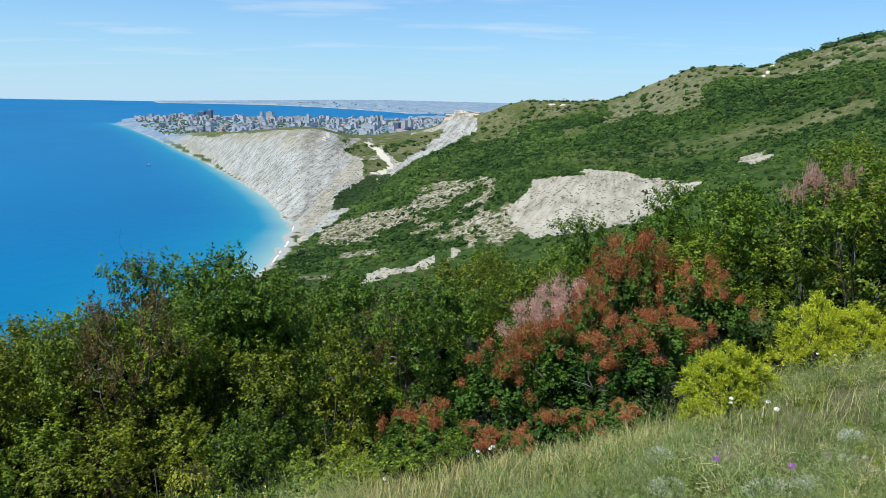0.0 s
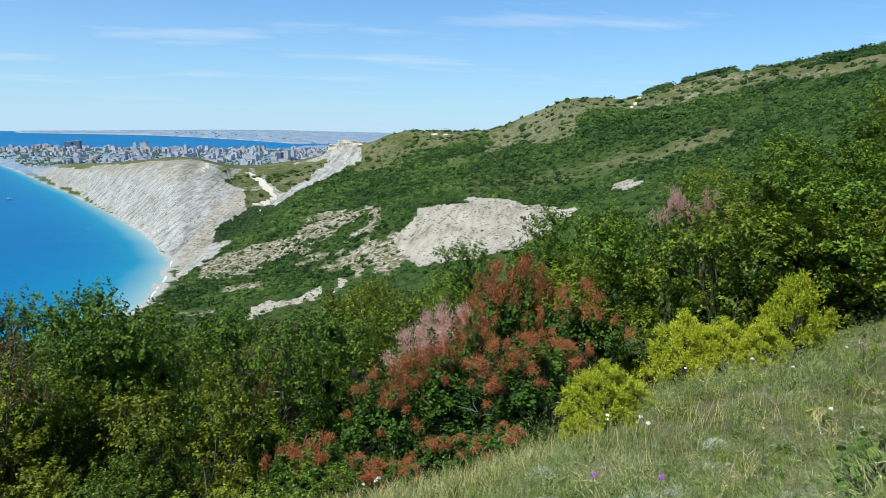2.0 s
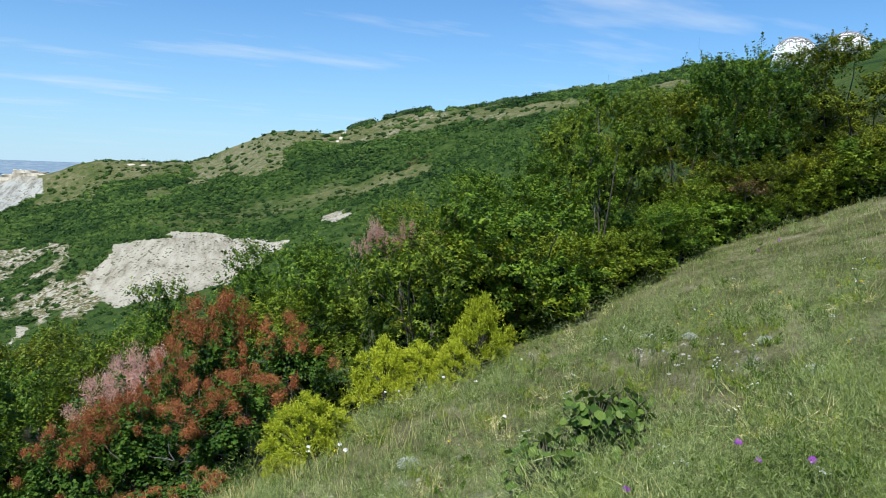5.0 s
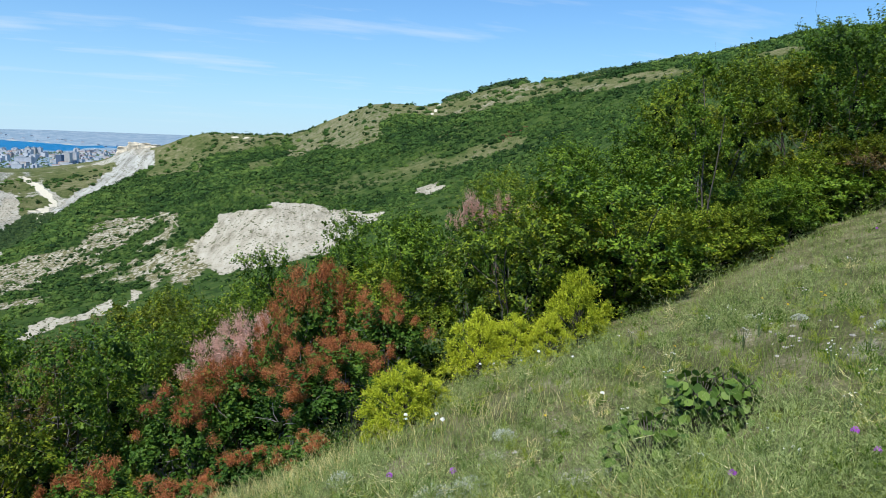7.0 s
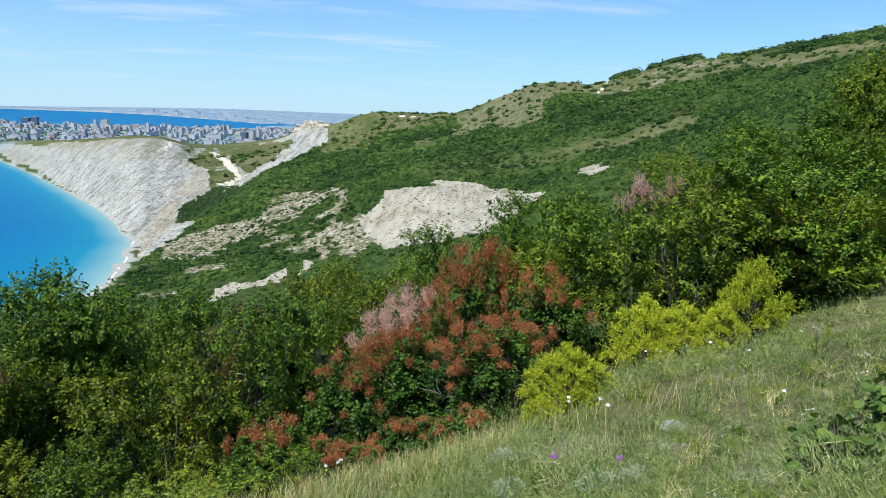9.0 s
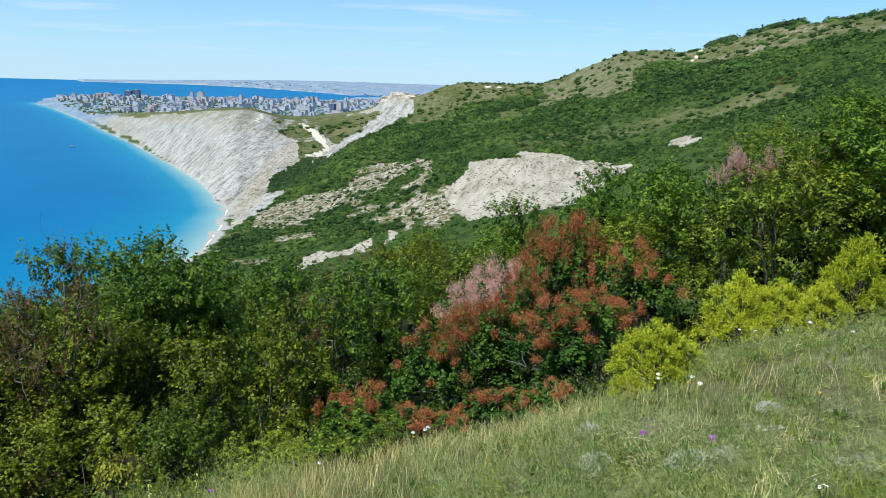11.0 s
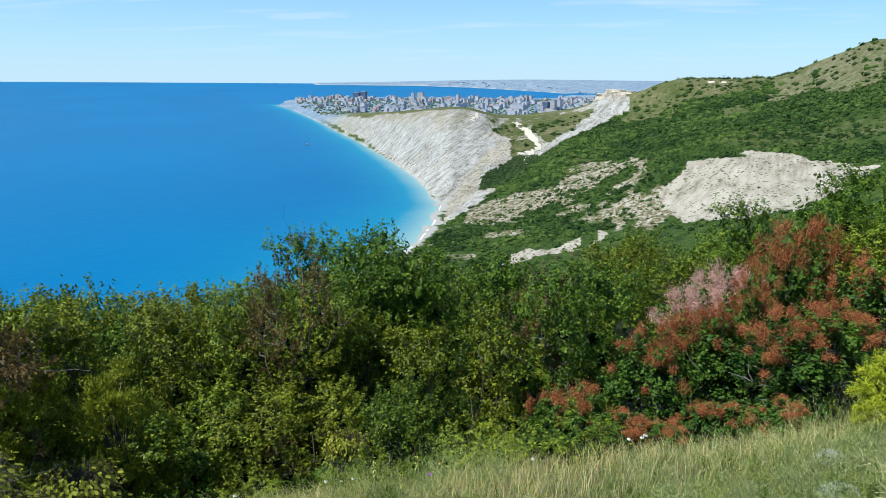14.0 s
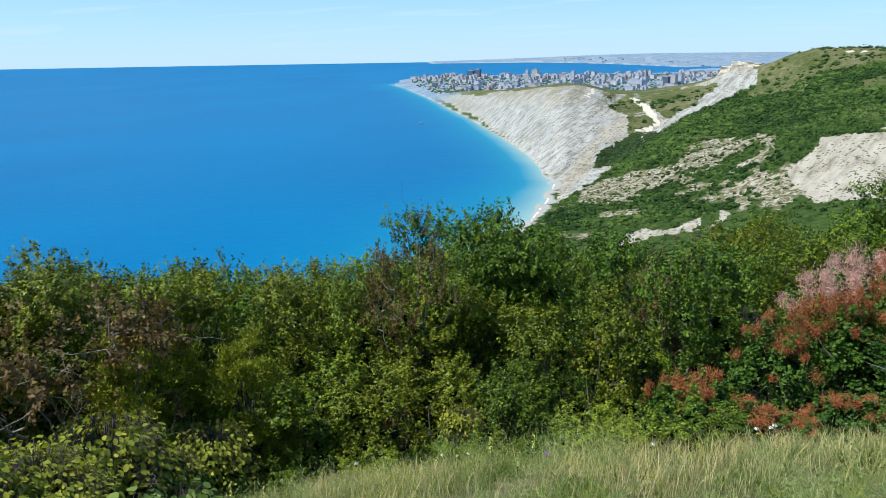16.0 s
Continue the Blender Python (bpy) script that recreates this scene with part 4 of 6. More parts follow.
def smoke_bush(name, seed, height, width, puffs, plume_mat, label):
    """A rounded bush on many stems: round leaves below, a cap of feathery plumes over each dome."""
    rng = np.random.default_rng(seed)
    root = new(name)
    domes, paths = [], []
    for k in range(9):
        turn = 2.4 * k + rng.uniform(-0.4, 0.4)
        t = (k / 8) ** 0.6
        top = np.array([np.cos(turn) * 0.36 * width * t, np.sin(turn) * 0.36 * width * t, height * (0.80 - 0.34 * t * t + rng.uniform(-0.06, 0.06))])
        reach = width * rng.uniform(0.17, 0.23)
        domes.append((top, reach))
        mid = top * np.array([0.45, 0.45, 0.5]) + rng.normal(0, 0.05 * width, 3)
        paths.append([(np.array([0.05 * np.cos(turn), 0.05 * np.sin(turn), -0.2]), 0.022), (mid, 0.016), (top, 0.007)])
        for m in range(7):
            way = rng.normal(size=3) + np.array([0, 0, 0.5])
            way *= reach * 0.95 / np.linalg.norm(way)
            q = mid + (top - mid) * rng.uniform(0.2, 1)
            paths.append([(q, 0.007), (q + way * 0.5 + rng.normal(0, 0.03, 3), 0.005), (q + way, 0.003)])
    v, f = tubes(paths, 4)
    mesh_object("trunk", v, f, PALE_BARK, root, label="thin pale grey stems")
    # the same dark clods imitate shade under each dome
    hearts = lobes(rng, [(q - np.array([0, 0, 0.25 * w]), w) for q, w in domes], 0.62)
    mesh_object("inner_foliage", hearts[0], hearts[1], SHADE, root, label="dark clods that stand for shade inside the crown", smooth=False)
    # leaves over the flanks of each dome and down to the ground
    skirt = [(np.array([np.cos(a) * 0.38 * width, np.sin(a) * 0.38 * width, height * rng.uniform(0.12, 0.42)]), 0.16 * width) for a in np.arange(0, 6.28, 0.7)]
    v, f = foliage(rng, domes + skirt, 5200, 0.060, 0.054, small=False, shoots=0.05)
    mesh_object("crown", v, f, ROUND, root, smooth=False)
    cs, al = [], []
    for k in range(puffs):
        q, w = domes[((0, 1, 2, 4) if plume_mat is PINK else (0, 1, 2, 3))[rng.integers(4)] if rng.uniform() < 0.84 else rng.integers(9)]
        d = rng.normal(size=3)
        d[2] = abs(d[2]) * 0.8 + 0.35
        d /= np.linalg.norm(d)
        seat = q + d * w * rng.uniform(0.92, 1.15)
        fan = d + np.array([0, 0, 0.5]) + rng.normal(size=3) * 0.3
        fan /= np.linalg.norm(fan)
        size = rng.uniform(0.07, 0.13)
        # a loose cone of fine threads about the tip of its twig
        loose, tall = (0.5, 0.4) if plume_mat is PINK else (0.38, 1.0)
        p = rng.normal(size=(240, 3)) * size * loose + fan * rng.uniform(0, tall, (240, 1)) * size
        cs.append(seat + p)
        al.append(fan + rng.normal(size=(240, 3)) * 0.8)
    v, f = needles(rng, np.vstack(cs), 0.040, 0.0075, np.vstack(al))
    mesh_object("plume", v, f, plume_mat, root, smooth=False, label="feathery %s seed heads" % ("pink" if plume_mat is PINK else "rust-red"))
    return tagged(root, label, "smoke bush")


def juniper(name, seed, height, width, material, label, lumps=38):
    """A spreading juniper: rounded tufts of scaly sprays that point up and out."""
    rng = np.random.default_rng(seed)
    root = new(name)
    paths, cs, al, hearts = [], [], [], []
    for k in range(lumps):
        turn, t = 2.4 * k, (k + 0.5) / lumps
        wide = 0.5 * width * (1 - 0.75 * t ** 1.4) * rng.uniform(0.55, 1.0) * (1 + 0.25 * math.sin(3 * turn + seed))
        tip = np.array([np.cos(turn) * wide, np.sin(turn) * wide, height * (0.10 + 0.84 * t) * rng.uniform(0.88, 1.04)])
        start = np.array([0, 0, 0.03 + 0.35 * t * height])
        paths.append([(start + (tip - start) * u + np.array([0, 0, -0.08 * u * (1 - u)]), 0.014 * (1 - 0.75 * u)) for u in (0, 0.35, 0.7, 1)])
        way = (tip - start) / np.linalg.norm(tip - start)
        size = rng.uniform(0.12, 0.19) * width / 1.4
        hearts.append((tip - way * size * 0.7, size * 1.1))
        for m in range(42):
            spray = way * 0.8 + rng.normal(size=3) * 0.6 + np.array([0, 0, 0.25])
            spray /= np.linalg.norm(spray)
            s = rng.uniform(0.1, 1, (13, 1))
            droop = np.array([0, 0, -0.25]) * s * s * size
            p = tip - way * size * 0.5 + spray * s * size * rng.uniform(0.8, 1.5) + droop + rng.normal(0, 0.013, (13, 3))
            cs.append(p)
            al.append(np.tile(spray, (13, 1)) + rng.normal(size=(13, 3)) * 0.5)
    v, f = tubes(paths, 4)
    mesh_object("trunk", v, f, BARK, root)
    # clods in the old juniper's darker colour imitate shade within the yellow tufts
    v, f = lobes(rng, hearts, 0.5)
    mesh_object("inner_foliage", v, f, OLD_JUNIPER, root, label="clods that stand for the shaded inside of the tufts", smooth=False)
    v, f = needles(rng, np.vstack(cs), 0.042, 0.012, np.vstack(al))
    mesh_object("crown", v, f, material, root, smooth=False)
    return tagged(root, label, "juniper")


def dead_shrub(name, seed, height, width, label, tries=26):
    rng = np.random.default_rng(seed)
    root = new(name)
    paths = []

    def fork(p, way, long, rad, depth):
        line = [(p.copy(), rad)]
        for m in range(4):
            way = way + rng.normal(size=3) * 0.22 + np.array([0, 0, 0.05])
            way /= np.linalg.norm(way)
            p = p + way * long / 4
            line.append((p.copy(), rad * (1 - 0.16 * (m + 1))))
        paths.append(line)
        if depth:
            for k in range(3):
                q = line[rng.integers(2, 5)][0]
                w = way + rng.normal(size=3) * 0.7
                fork(q.copy(), w / np.linalg.norm(w), long * rng.uniform(0.5, 0.75), rad * 0.5, depth - 1)

    for k in range(6):
        turn = rng.uniform(0, 2 * np.pi)
        fork(np.array([0.1 * np.cos(turn), 0.1 * np.sin(turn), -0.1]), np.array([np.cos(turn) * 0.5 * width / height, np.sin(turn) * 0.5 * width / height, 1.0]), height * 0.5, 0.010, 3)
    v, f = tubes(paths, 4)
    mesh_object("branch", v, f, PALE_BARK, root)
    return tagged(root, label, "shrub")


def settle(ob, az, r, height, native, wide=1.0, turn=None, rng=None, first=False, sink=0.05):
    """Stand a plant, or a copy of it, on the land."""
    p = spot(az, r)
    k = height / native
    m = pose(p.x, p.y, p.z - sink, 0, 0, turn if turn is not None else float(rng.uniform(0, 360))) @ Matrix.Diagonal((k * wide, k * wide, k, 1))
    if first:
        ob.matrix_basis = m
        return ob
    return copy_thing(ob, m @ Matrix.Diagonal((1 / ob.scale.x, 1 / ob.scale.y, 1 / ob.scale.z, 1)))


# ---- the tree belt below the meadow ----
CANOPY = curve((-180, -8), (-64, -10.5), (-53, -13.0), (-49, -14.2), (-47, -14.0), (-40, -14.6), (-35, -14.9), (-30.7, -15.3), (-28.5, -16.0), (-27, -14.4), (-23, -13.8), (-20.5, -14.6), (-17.4, -13.0), (-14.8, -13.0), (-12.6, -13.6), (-8, -13.8), (-4, -13.5), (1.8, -12.5), (5.2, -10.2), (9, -9.2), (15.4, -9.7), (18.9, -8.3), (20.9, -6.0), (24.5, -4.0), (26, -2.0), (29.5, -2.5), (32, -2.0), (36.8, 0.6), (39, 3.6), (41.9, 6.0), (44.6, 5.9), (48, 8.6), (51.2, 8.6), (52.8, 6.6), (55.2, 5.8), (56.3, 6.6), (57.5, 7.4), (65, 9.5))
EDGE_EL = curve((-180, -20), (-64, -27), (-40, -29.5), (-31, -27.6), (-14.7, -28.6), (-5.5, -28.4), (3, -26.5), (12.7, -23.6), (18.4, -20.8), (26, -17.6), (31.7, -16.2), (35.8, -13.6), (39.4, -10.2), (45.4, -7.5), (49, -4.8), (58, -1.3), (65, 0))

KINDS, FIRST = {}, set()
TALL, MID, LOW = 4.0, 2.0, 0.9
BELT = "trees of the belt below the meadow"


def kind(key, native, name, seed, width, stems, leaves, length, leaf_w, mat, label, category="tree", **more):
    FIRST.add(key)
    KINDS[key] = (tagged(bush(name, seed, native, width, stems, leaves, length, leaf_w, mat, label=label, category=category, **more), group=BELT), native, width)


for k in range(3):
    kind(("green", "tall", k), TALL, "hornbeam_tree", 100 + k, 2.8, 4, 38000, 0.052, 0.046, GREEN, "leafy green hornbeam in the dense tree belt", twigs=6, bare=4)
    kind(("green", "mid", k), MID, "hornbeam_shrub", 120 + k, 1.7, 4, 17000, 0.044, 0.040, GREEN, "bushy green hornbeam in the dense tree belt", "shrub", twigs=6, bare=3, low=0.06)
for k in range(2):
    kind(("deep", "tall", k), TALL, "oak_tree", 200 + k, 2.9, 3, 32000, 0.058, 0.052, DEEP, "dark green downy oak in the tree belt", twigs=8, bare=3)
    kind(("deep", "mid", k), MID, "oak_shrub", 220 + k, 1.7, 4, 15500, 0.048, 0.043, DEEP, "dark green young oak in the tree belt", "shrub", twigs=6, bare=2, low=0.06)
    kind(("deep", "low", k), LOW, "oak_shrub", 240 + k, 1.0, 5, 3600, 0.048, 0.043, DEEP, "low dark green oak shrub at the meadow's edge", "shrub", twigs=4, low=0.05)
    kind(("olive", "tall", k), TALL, "hawthorn_tree", 300 + k, 2.5, 4, 38000, 0.049, 0.044, OLIVE, "olive green hawthorn with pale dry twigs", twigs=7, bare=10)
    kind(("olive", "mid", k), MID, "hawthorn_shrub", 320 + k, 1.6, 4, 17000, 0.042, 0.038, OLIVE, "olive green hawthorn bush with pale dry twigs", "shrub", twigs=6, bare=16, low=0.06)
    kind(("fresh", "low", k), LOW, "dogwood_shrub", 400 + k, 1.0, 6, 1900, 0.048, 0.036, FRESH, "fresh green broad-leaved shrub at the meadow's edge", "shrub", twigs=4, low=0.05, small=False)
    kind(("green", "low", k), LOW, "hornbeam_shrub", 420 + k, 1.0, 6, 4400, 0.044, 0.039, GREEN, "low green hornbeam shrub at the meadow's edge", "shrub", twigs=4, low=0.05)
    kind(("fresh", "mid", k), MID, "dogwood_shrub", 440 + k, 1.8, 5, 4200, 0.056, 0.042, FRESH, "fresh green broad-leaved shrub in the tree belt", "shrub", twigs=6, low=0.05, small=False)
kind(("brown", "tall", 0), TALL, "hawthorn_tree", 310, 2.4, 4, 12000, 0.045, 0.036, BROWN, "half withered brown hawthorn with grey twigs", twigs=7, bare=90, bark=PALE_BARK)
kind(("brown", "mid", 0), MID, "hawthorn_shrub", 330, 1.6, 4, 5600, 0.042, 0.033, BROWN, "half withered brown hawthorn bush", "shrub", twigs=6, bare=50, bark=PALE_BARK)
for k in range(3):
    kind(("far", "tall", k), TALL, "hornbeam_tree", 500 + k, 3.2, 3, 12000, 0.10, 0.09, (GREEN, DEEP, OLIVE)[k], "green tree lower down the slope", twigs=6)


def stand(key, az, r, height, wide, rng):
    ob, native, width = KINDS[key]
    first = key in FIRST
    FIRST.discard(key)
    return settle(ob, az, r, height, native, wide, None, rng, first)


# smoke bushes: kind, bearing, range, elevation of the top, breadth
SMOKE_SPOTS = [(0, 14.0, 12.6, -9.0, 2.2), (2, 9.3, 11.8, -11.9, 2.0), (2, 7.7, 11.0, -13.5, 2.2), (1, 11.4, 10.8, -13.2, 1.3), (0, 7.8, 10.2, -15.2, 1.7), (1, 4.6, 9.4, -17.6, 1.4), (0, 16.4, 9.6, -14.0, 1.7), (1, 13.0, 9.2, -15.6, 1.6), (1, 19.0, 11.6, -11.2, 1.7), (1, -0.6, 8.2, -21.9, 0.9), (0, -2.8, 8.4, -22.2, 0.6), (1, 2.8, 7.7, -23.2, 0.9), (0, 5.8, 7.7, -23.4, 0.8), (1, 8.6, 8.0, -22.0, 0.8), (0, 11.0, 8.2, -21.6, 0.8), (1, 13.6, 8.2, -20.8, 0.7), (0, -8.4, 12.4, -19.8, 0.6), (2, 25.2, 15.5, -3.1, 1.0), (2, 27.6, 15.5, -3.1, 0.9), (2, 31.2, 15.5, -2.5, 1.4)]
# clearings for the plants that stand out: bearing, range, breadth
KEEP_CLEAR = [(21.0, 7.6, 0.8), (27.2, 9.9, 0.8), (33.0, 10.3, 0.9), (15.5, 9.0, 1.0), (11.5, 9.0, 1.0), (7.5, 8.6, 0.6), (2, 7.8, 0.5), (-43, 9.0, 0.8), (-40.2, 9.3, 0.7), (-35.3, 9.2, 0.7)] + [(a, r, 0.75) for _, a, r, _, w in SMOKE_SPOTS if r < 12.5]


def clear(b, q):
    return all(math.hypot(q * math.sin(radians(b)) - d * math.sin(radians(a)), q * math.cos(radians(b)) - d * math.cos(radians(a))) > w for a, d, w in KEEP_CLEAR)


rng = np.random.default_rng(5)
belt = []
r = 5.6
while r < 62:
    step = 0.95 + 0.095 * r
    for az in np.arange(-66, 68, math.degrees(step / r)):
        q = r + rng.uniform(-0.4, 0.4) * step
        b = az + rng.uniform(-0.4, 0.4) * math.degrees(step / r)
        edge = float(GRASS_EDGE(b))
        if q < edge + 0.1 or (b < -55 and q < 11) or not clear(b, q) or (b > 0 and q > 34):
            continue
        g = float(ground(q * math.sin(radians(b)), q * math.cos(radians(b))))
        steep = smooth_step(b, 15, 40)
        t = min(1.0, (q - edge + 0.2) / (3.4 if b < 20 or b > 40 else 1.7))
        el = float(EDGE_EL(b)) + (float(CANOPY(b)) - float(EDGE_EL(b))) * t ** 0.85 - (0 if q < 24 else rng.uniform(0, 2.2))
        h = EYE_Z + q * math.tan(radians(el)) - g + (rng.uniform(-0.75, 0.35) + 0.1 * steep + 0.3 * smooth_step(b, 45, 50)) * (0.6 + q / 30)
        if q > 30:
            h = min(h, rng.uniform(4.5, 8.0))
        if q < edge + 5:
            h = max(h, rng.uniform(0.7, 1.2) + 0.6 * steep)
        if h < 0.4 or (b > 22 and q > edge + 13):
            continue
        if b < 30 and q > edge + 6 and rng.uniform() < 0.42:
            continue
        # nothing tall in front of the smoke bushes
        for _, a, d, e, w in SMOKE_SPOTS:
            if q < d + 0.6 and abs(b - a) < math.degrees(0.75 * w / d) and d < 14:
                h = min(h, EYE_Z + q * math.tan(radians(e - 5.0)) - g)
        if h < 0.35 or any(q < d + 0.7 and abs(b - a) < 5 for a, d in ((27.2, 10.3), (33.0, 10.7), (20.6, 7.9), (-42.0, 8.6), (-36.0, 8.6))):
            continue
        belt.append((b, q, min(h, 8.5)))
    r += step * 0.9
# low growth that closes the foot of the trees up the slope
for b in np.concatenate([np.arange(-52, 0, 3.6), np.arange(24, 63, 1.5)]):
    for k in range(2 if b > 23 else 1):
        q = float(GRASS_EDGE(b)) + 0.12 + 0.75 * k + rng.uniform(-0.15, 0.2)
        if clear(b, q) and not 23 < b < 37:
            belt.append((b + rng.uniform(-0.8, 0.8), q, rng.uniform(0.7, 1.1) + 0.55 * k if b > 23 else rng.uniform(0.3, 0.55)))
for b, q, h in belt:
    u, v = rng.uniform(), int(rng.integers(2))
    if q > 28:
        key = ("far", "tall", int(rng.integers(3)))
    else:
        size = "low" if h < 1.15 else "mid" if h < 2.7 else "tall"
        if size == "low":
            key = ("fresh" if u < 0.06 else "green" if u < 0.6 else "deep", "low", v)
        elif b > 44 and u < 0.38:
            key = ("brown", size, 0) if u < 0.08 else ("olive", size, v)
        elif b < -38 and u < 0.5:
            key = ("brown", size, 0) if u < 0.03 else ("olive", size, v)
        elif size == "mid" and q < float(GRASS_EDGE(b)) + 3 and b < 5 and u < 0.02:
            key = ("fresh", size, v)
        elif u < 0.5:
            key = ("green", size, int(rng.integers(3)))
        elif u < 0.72:
            key = ("deep", size, v)
        elif u < (0.93 if b < 20 else 0.80):
            key = ("olive", size, v)
        elif u < 0.965:
            key = ("green", size, v)
        else:
            key = ("brown", size, 0) if q > float(GRASS_EDGE(b)) + 3 else ("olive", size, v)
    _, native, width = KINDS[key]
    want = 0.95 + 0.065 * q + 0.13 * h
    stand(key, b, q, h, float(np.clip(want / (width * h / native), 0.7, 1.2)), rng)
for key in sorted(FIRST):
    stand(key, float(rng.uniform(-50, 20)), 25.0, KINDS[key][1] * 0.9, 1.0, rng)

# a slim dark spire of a tree above the others
kind(("spire", "tall", 0), TALL, "oak_tree", 260, 0.75, 3, 15000, 0.05, 0.045, DEEP, "slim dark oak that tops the tree belt", twigs=9, low=0.05)
stand(("spire", "tall", 0), 41.8, 15.5, EYE_Z + 15.5 * math.tan(radians(6.4)) - spot(41.8, 15.5).z, 0.75, rng)

# ---- smoke bushes, junipers and dead wood at the meadow's edge ----
SMOKE = [smoke_bush("smoke_bush", 700 + k, 2.0, 1.8, 40, RUST, "smoke bush covered with rust-red feathery plumes") for k in range(2)]
SMOKE.append(smoke_bush("smoke_bush", 705, 2.0, 1.8, 36, PINK, "smoke bush with faded pink feathery plumes"))
SMOKE += [smoke_bush("smoke_bush", 710 + k, 1.0, 1.1, 20, RUST, "low smoke bush covered with rust-red feathery plumes") for k in range(2)]
used = set()
for k, az, r, el, w in SMOKE_SPOTS:
    h = EYE_Z + r * math.tan(radians(el)) - spot(az, r).z
    native, width = (2.0, 1.8) if k == 2 or h > 1.4 else (1.0, 1.1)
    k = k if native == 2.0 else k + 3
    settle(SMOKE[k], az, r, h, native, float(np.clip(w / (width * h / native), 0.4, 1.4)), None, rng, k not in used)
    used.add(k)
yellow = juniper("juniper", 800, 1.0, 1.5, JUNIPER, "bright yellow-green spreading juniper at the meadow's edge")
settle(yellow, 20.8, 7.9, 0.76, 1.0, 0.95, 40, None, True)
settle(yellow, 23.0, 8.3, 0.42, 1.0, 1.2, 100)
settle(yellow, 19.2, 7.7, 0.30, 1.0, 1.3, 200)
settle(yellow, 26.4, 10.3, 0.98, 1.0, 0.8, 150)
settle(yellow, 28.9, 10.2, 0.75, 1.0, 0.9, 20)
settle(yellow, 33.3, 10.6, 1.12, 1.0, 0.75, 260)
settle(yellow, 31.4, 10.2, 0.65, 1.0, 0.9, 310)
olive = juniper("juniper", 804, 2.0, 1.7, OLD_JUNIPER, "olive green old juniper among the trees", 70)
for k, (az, r, el, wide) in enumerate(((-43.0, 9.0, -16.9, 1.0), (-40.2, 9.3, -17.2, 0.8), (-35.3, 9.2, -18.0, 0.85))):
    settle(olive, az, r, EYE_Z + r * math.tan(radians(el)) - spot(az, r).z, 2.0, wide, 20.0 + 110 * k, None, k == 0)
dead = dead_shrub("dead_shrub", 810, 1.6, 1.5, "bare grey dead shrub among the green trees")
settle(dead, 17.6, 11.2, 1.9, 1.6, 1.0, 30, None, True)
settle(dead, -47.5, 7.2, 1.7, 1.6, 0.9, 200)
settle(dead, 13.0, 10.4, 1.7, 1.6, 1.0, 310)
settle(dead, -27.7, 12.0, EYE_Z - 12.0 * math.tan(radians(12.1)) - spot(-27.7, 12.0).z, 1.6, 0.16, 80)
# trees that stand out from the rest: kind, bearing, range, elevation of the top, share of their breadth
for key, az, r, el, wide in ((("brown", "tall", 0), -22.8, 11.4, -12.2, 0.6), (("brown", "mid", 0), -49.2, 9.2, -14.6, 0.9), (("brown", "mid", 0), -46.2, 9.0, -15.6, 0.8), (("deep", "tall", 1), -15.2, 14.5, -11.5, 0.75), (("deep", "tall", 0), -17.7, 14.0, -11.7, 0.75), (("olive", "mid", 0), -9.6, 9.4, -17.2, 0.9)):
    stand(key, az, r, EYE_Z + r * math.tan(radians(el)) - spot(az, r).z, wide, rng)

# ---- scrub on the far slopes, too thick to count ----
def dome_patterns(rng, count, fine, flakes):
    """Shrubs of radius 1: a lumpy heart set all over with sprays of leaves."""
    bm = bmesh.new()
    bmesh.ops.create_icosphere(bm, subdivisions=fine, radius=1)
    v = np.array([p.co for p in bm.verts])
    f = np.array([[p.index for p in q.verts] for q in bm.faces])
    bm.free()
    f = f[np.min(v[f][:, :, 2], 1) > -0.6 if fine > 1 else np.mean(v[f][:, :, 2], 1) > -0.5]
    keep = np.unique(f)
    f = np.searchsorted(keep, f)
    v = v[keep]
    out = []
    for k in range(count):
        form = np.array([1, rng.uniform(0.75, 1.2), rng.uniform(0.65, 1.0)])
        core = v * (0.86 + rng.normal(0, 0.13, (len(v), 1))) * form
        d = rng.normal(size=(flakes, 3))
        d[:, 2] = np.abs(d[:, 2]) * 0.9 + 0.05
        d /= np.linalg.norm(d, axis=1, keepdims=True)
        lump = 1 + 0.16 * np.sin(5 * d[:, :1] + 3 * k) + 0.12 * np.sin(6 * d[:, 1:2] + k)
        fv, ff = slips(rng, d * lump * form * rng.uniform(0.86, 1.08, (flakes, 1)), 0.5, 0.42, d + rng.normal(size=(flakes, 3)) * 0.28 + np.array([0, 0, 0.15]))
        out.append((np.vstack([core, fv]), np.vstack([f, ff + len(v)])))
    return out


def scrub(name, seed, x, y, size, material, label, fine=2, flakes=20):
    rng = np.random.default_rng(seed)
    pats = dome_patterns(rng, 18, fine, flakes)
    vs, fs, tones, at = [], [], [], 0
    z = ground(x, y)
    for px, py, pz, s in zip(x, y, z, size):
        v, f = pats[rng.integers(18)]
        a = rng.uniform(0, 6.28)
        c, d = math.cos(a), math.sin(a)
        vs.append(np.stack([(v[:, 0] * c - v[:, 1] * d) * s + px, (v[:, 0] * d + v[:, 1] * c) * s + py, v[:, 2] * s + pz], -1))
        fs.append(f + at)
        tones.append(np.full(len(v), rng.uniform()))
        at += len(v)
    ob = mesh_object(name, np.vstack(vs), np.vstack(fs), material, smooth=False)
    give(ob, "tone", np.concatenate(tones))
    return tagged(ob, label, "scrub", kind="stuff")


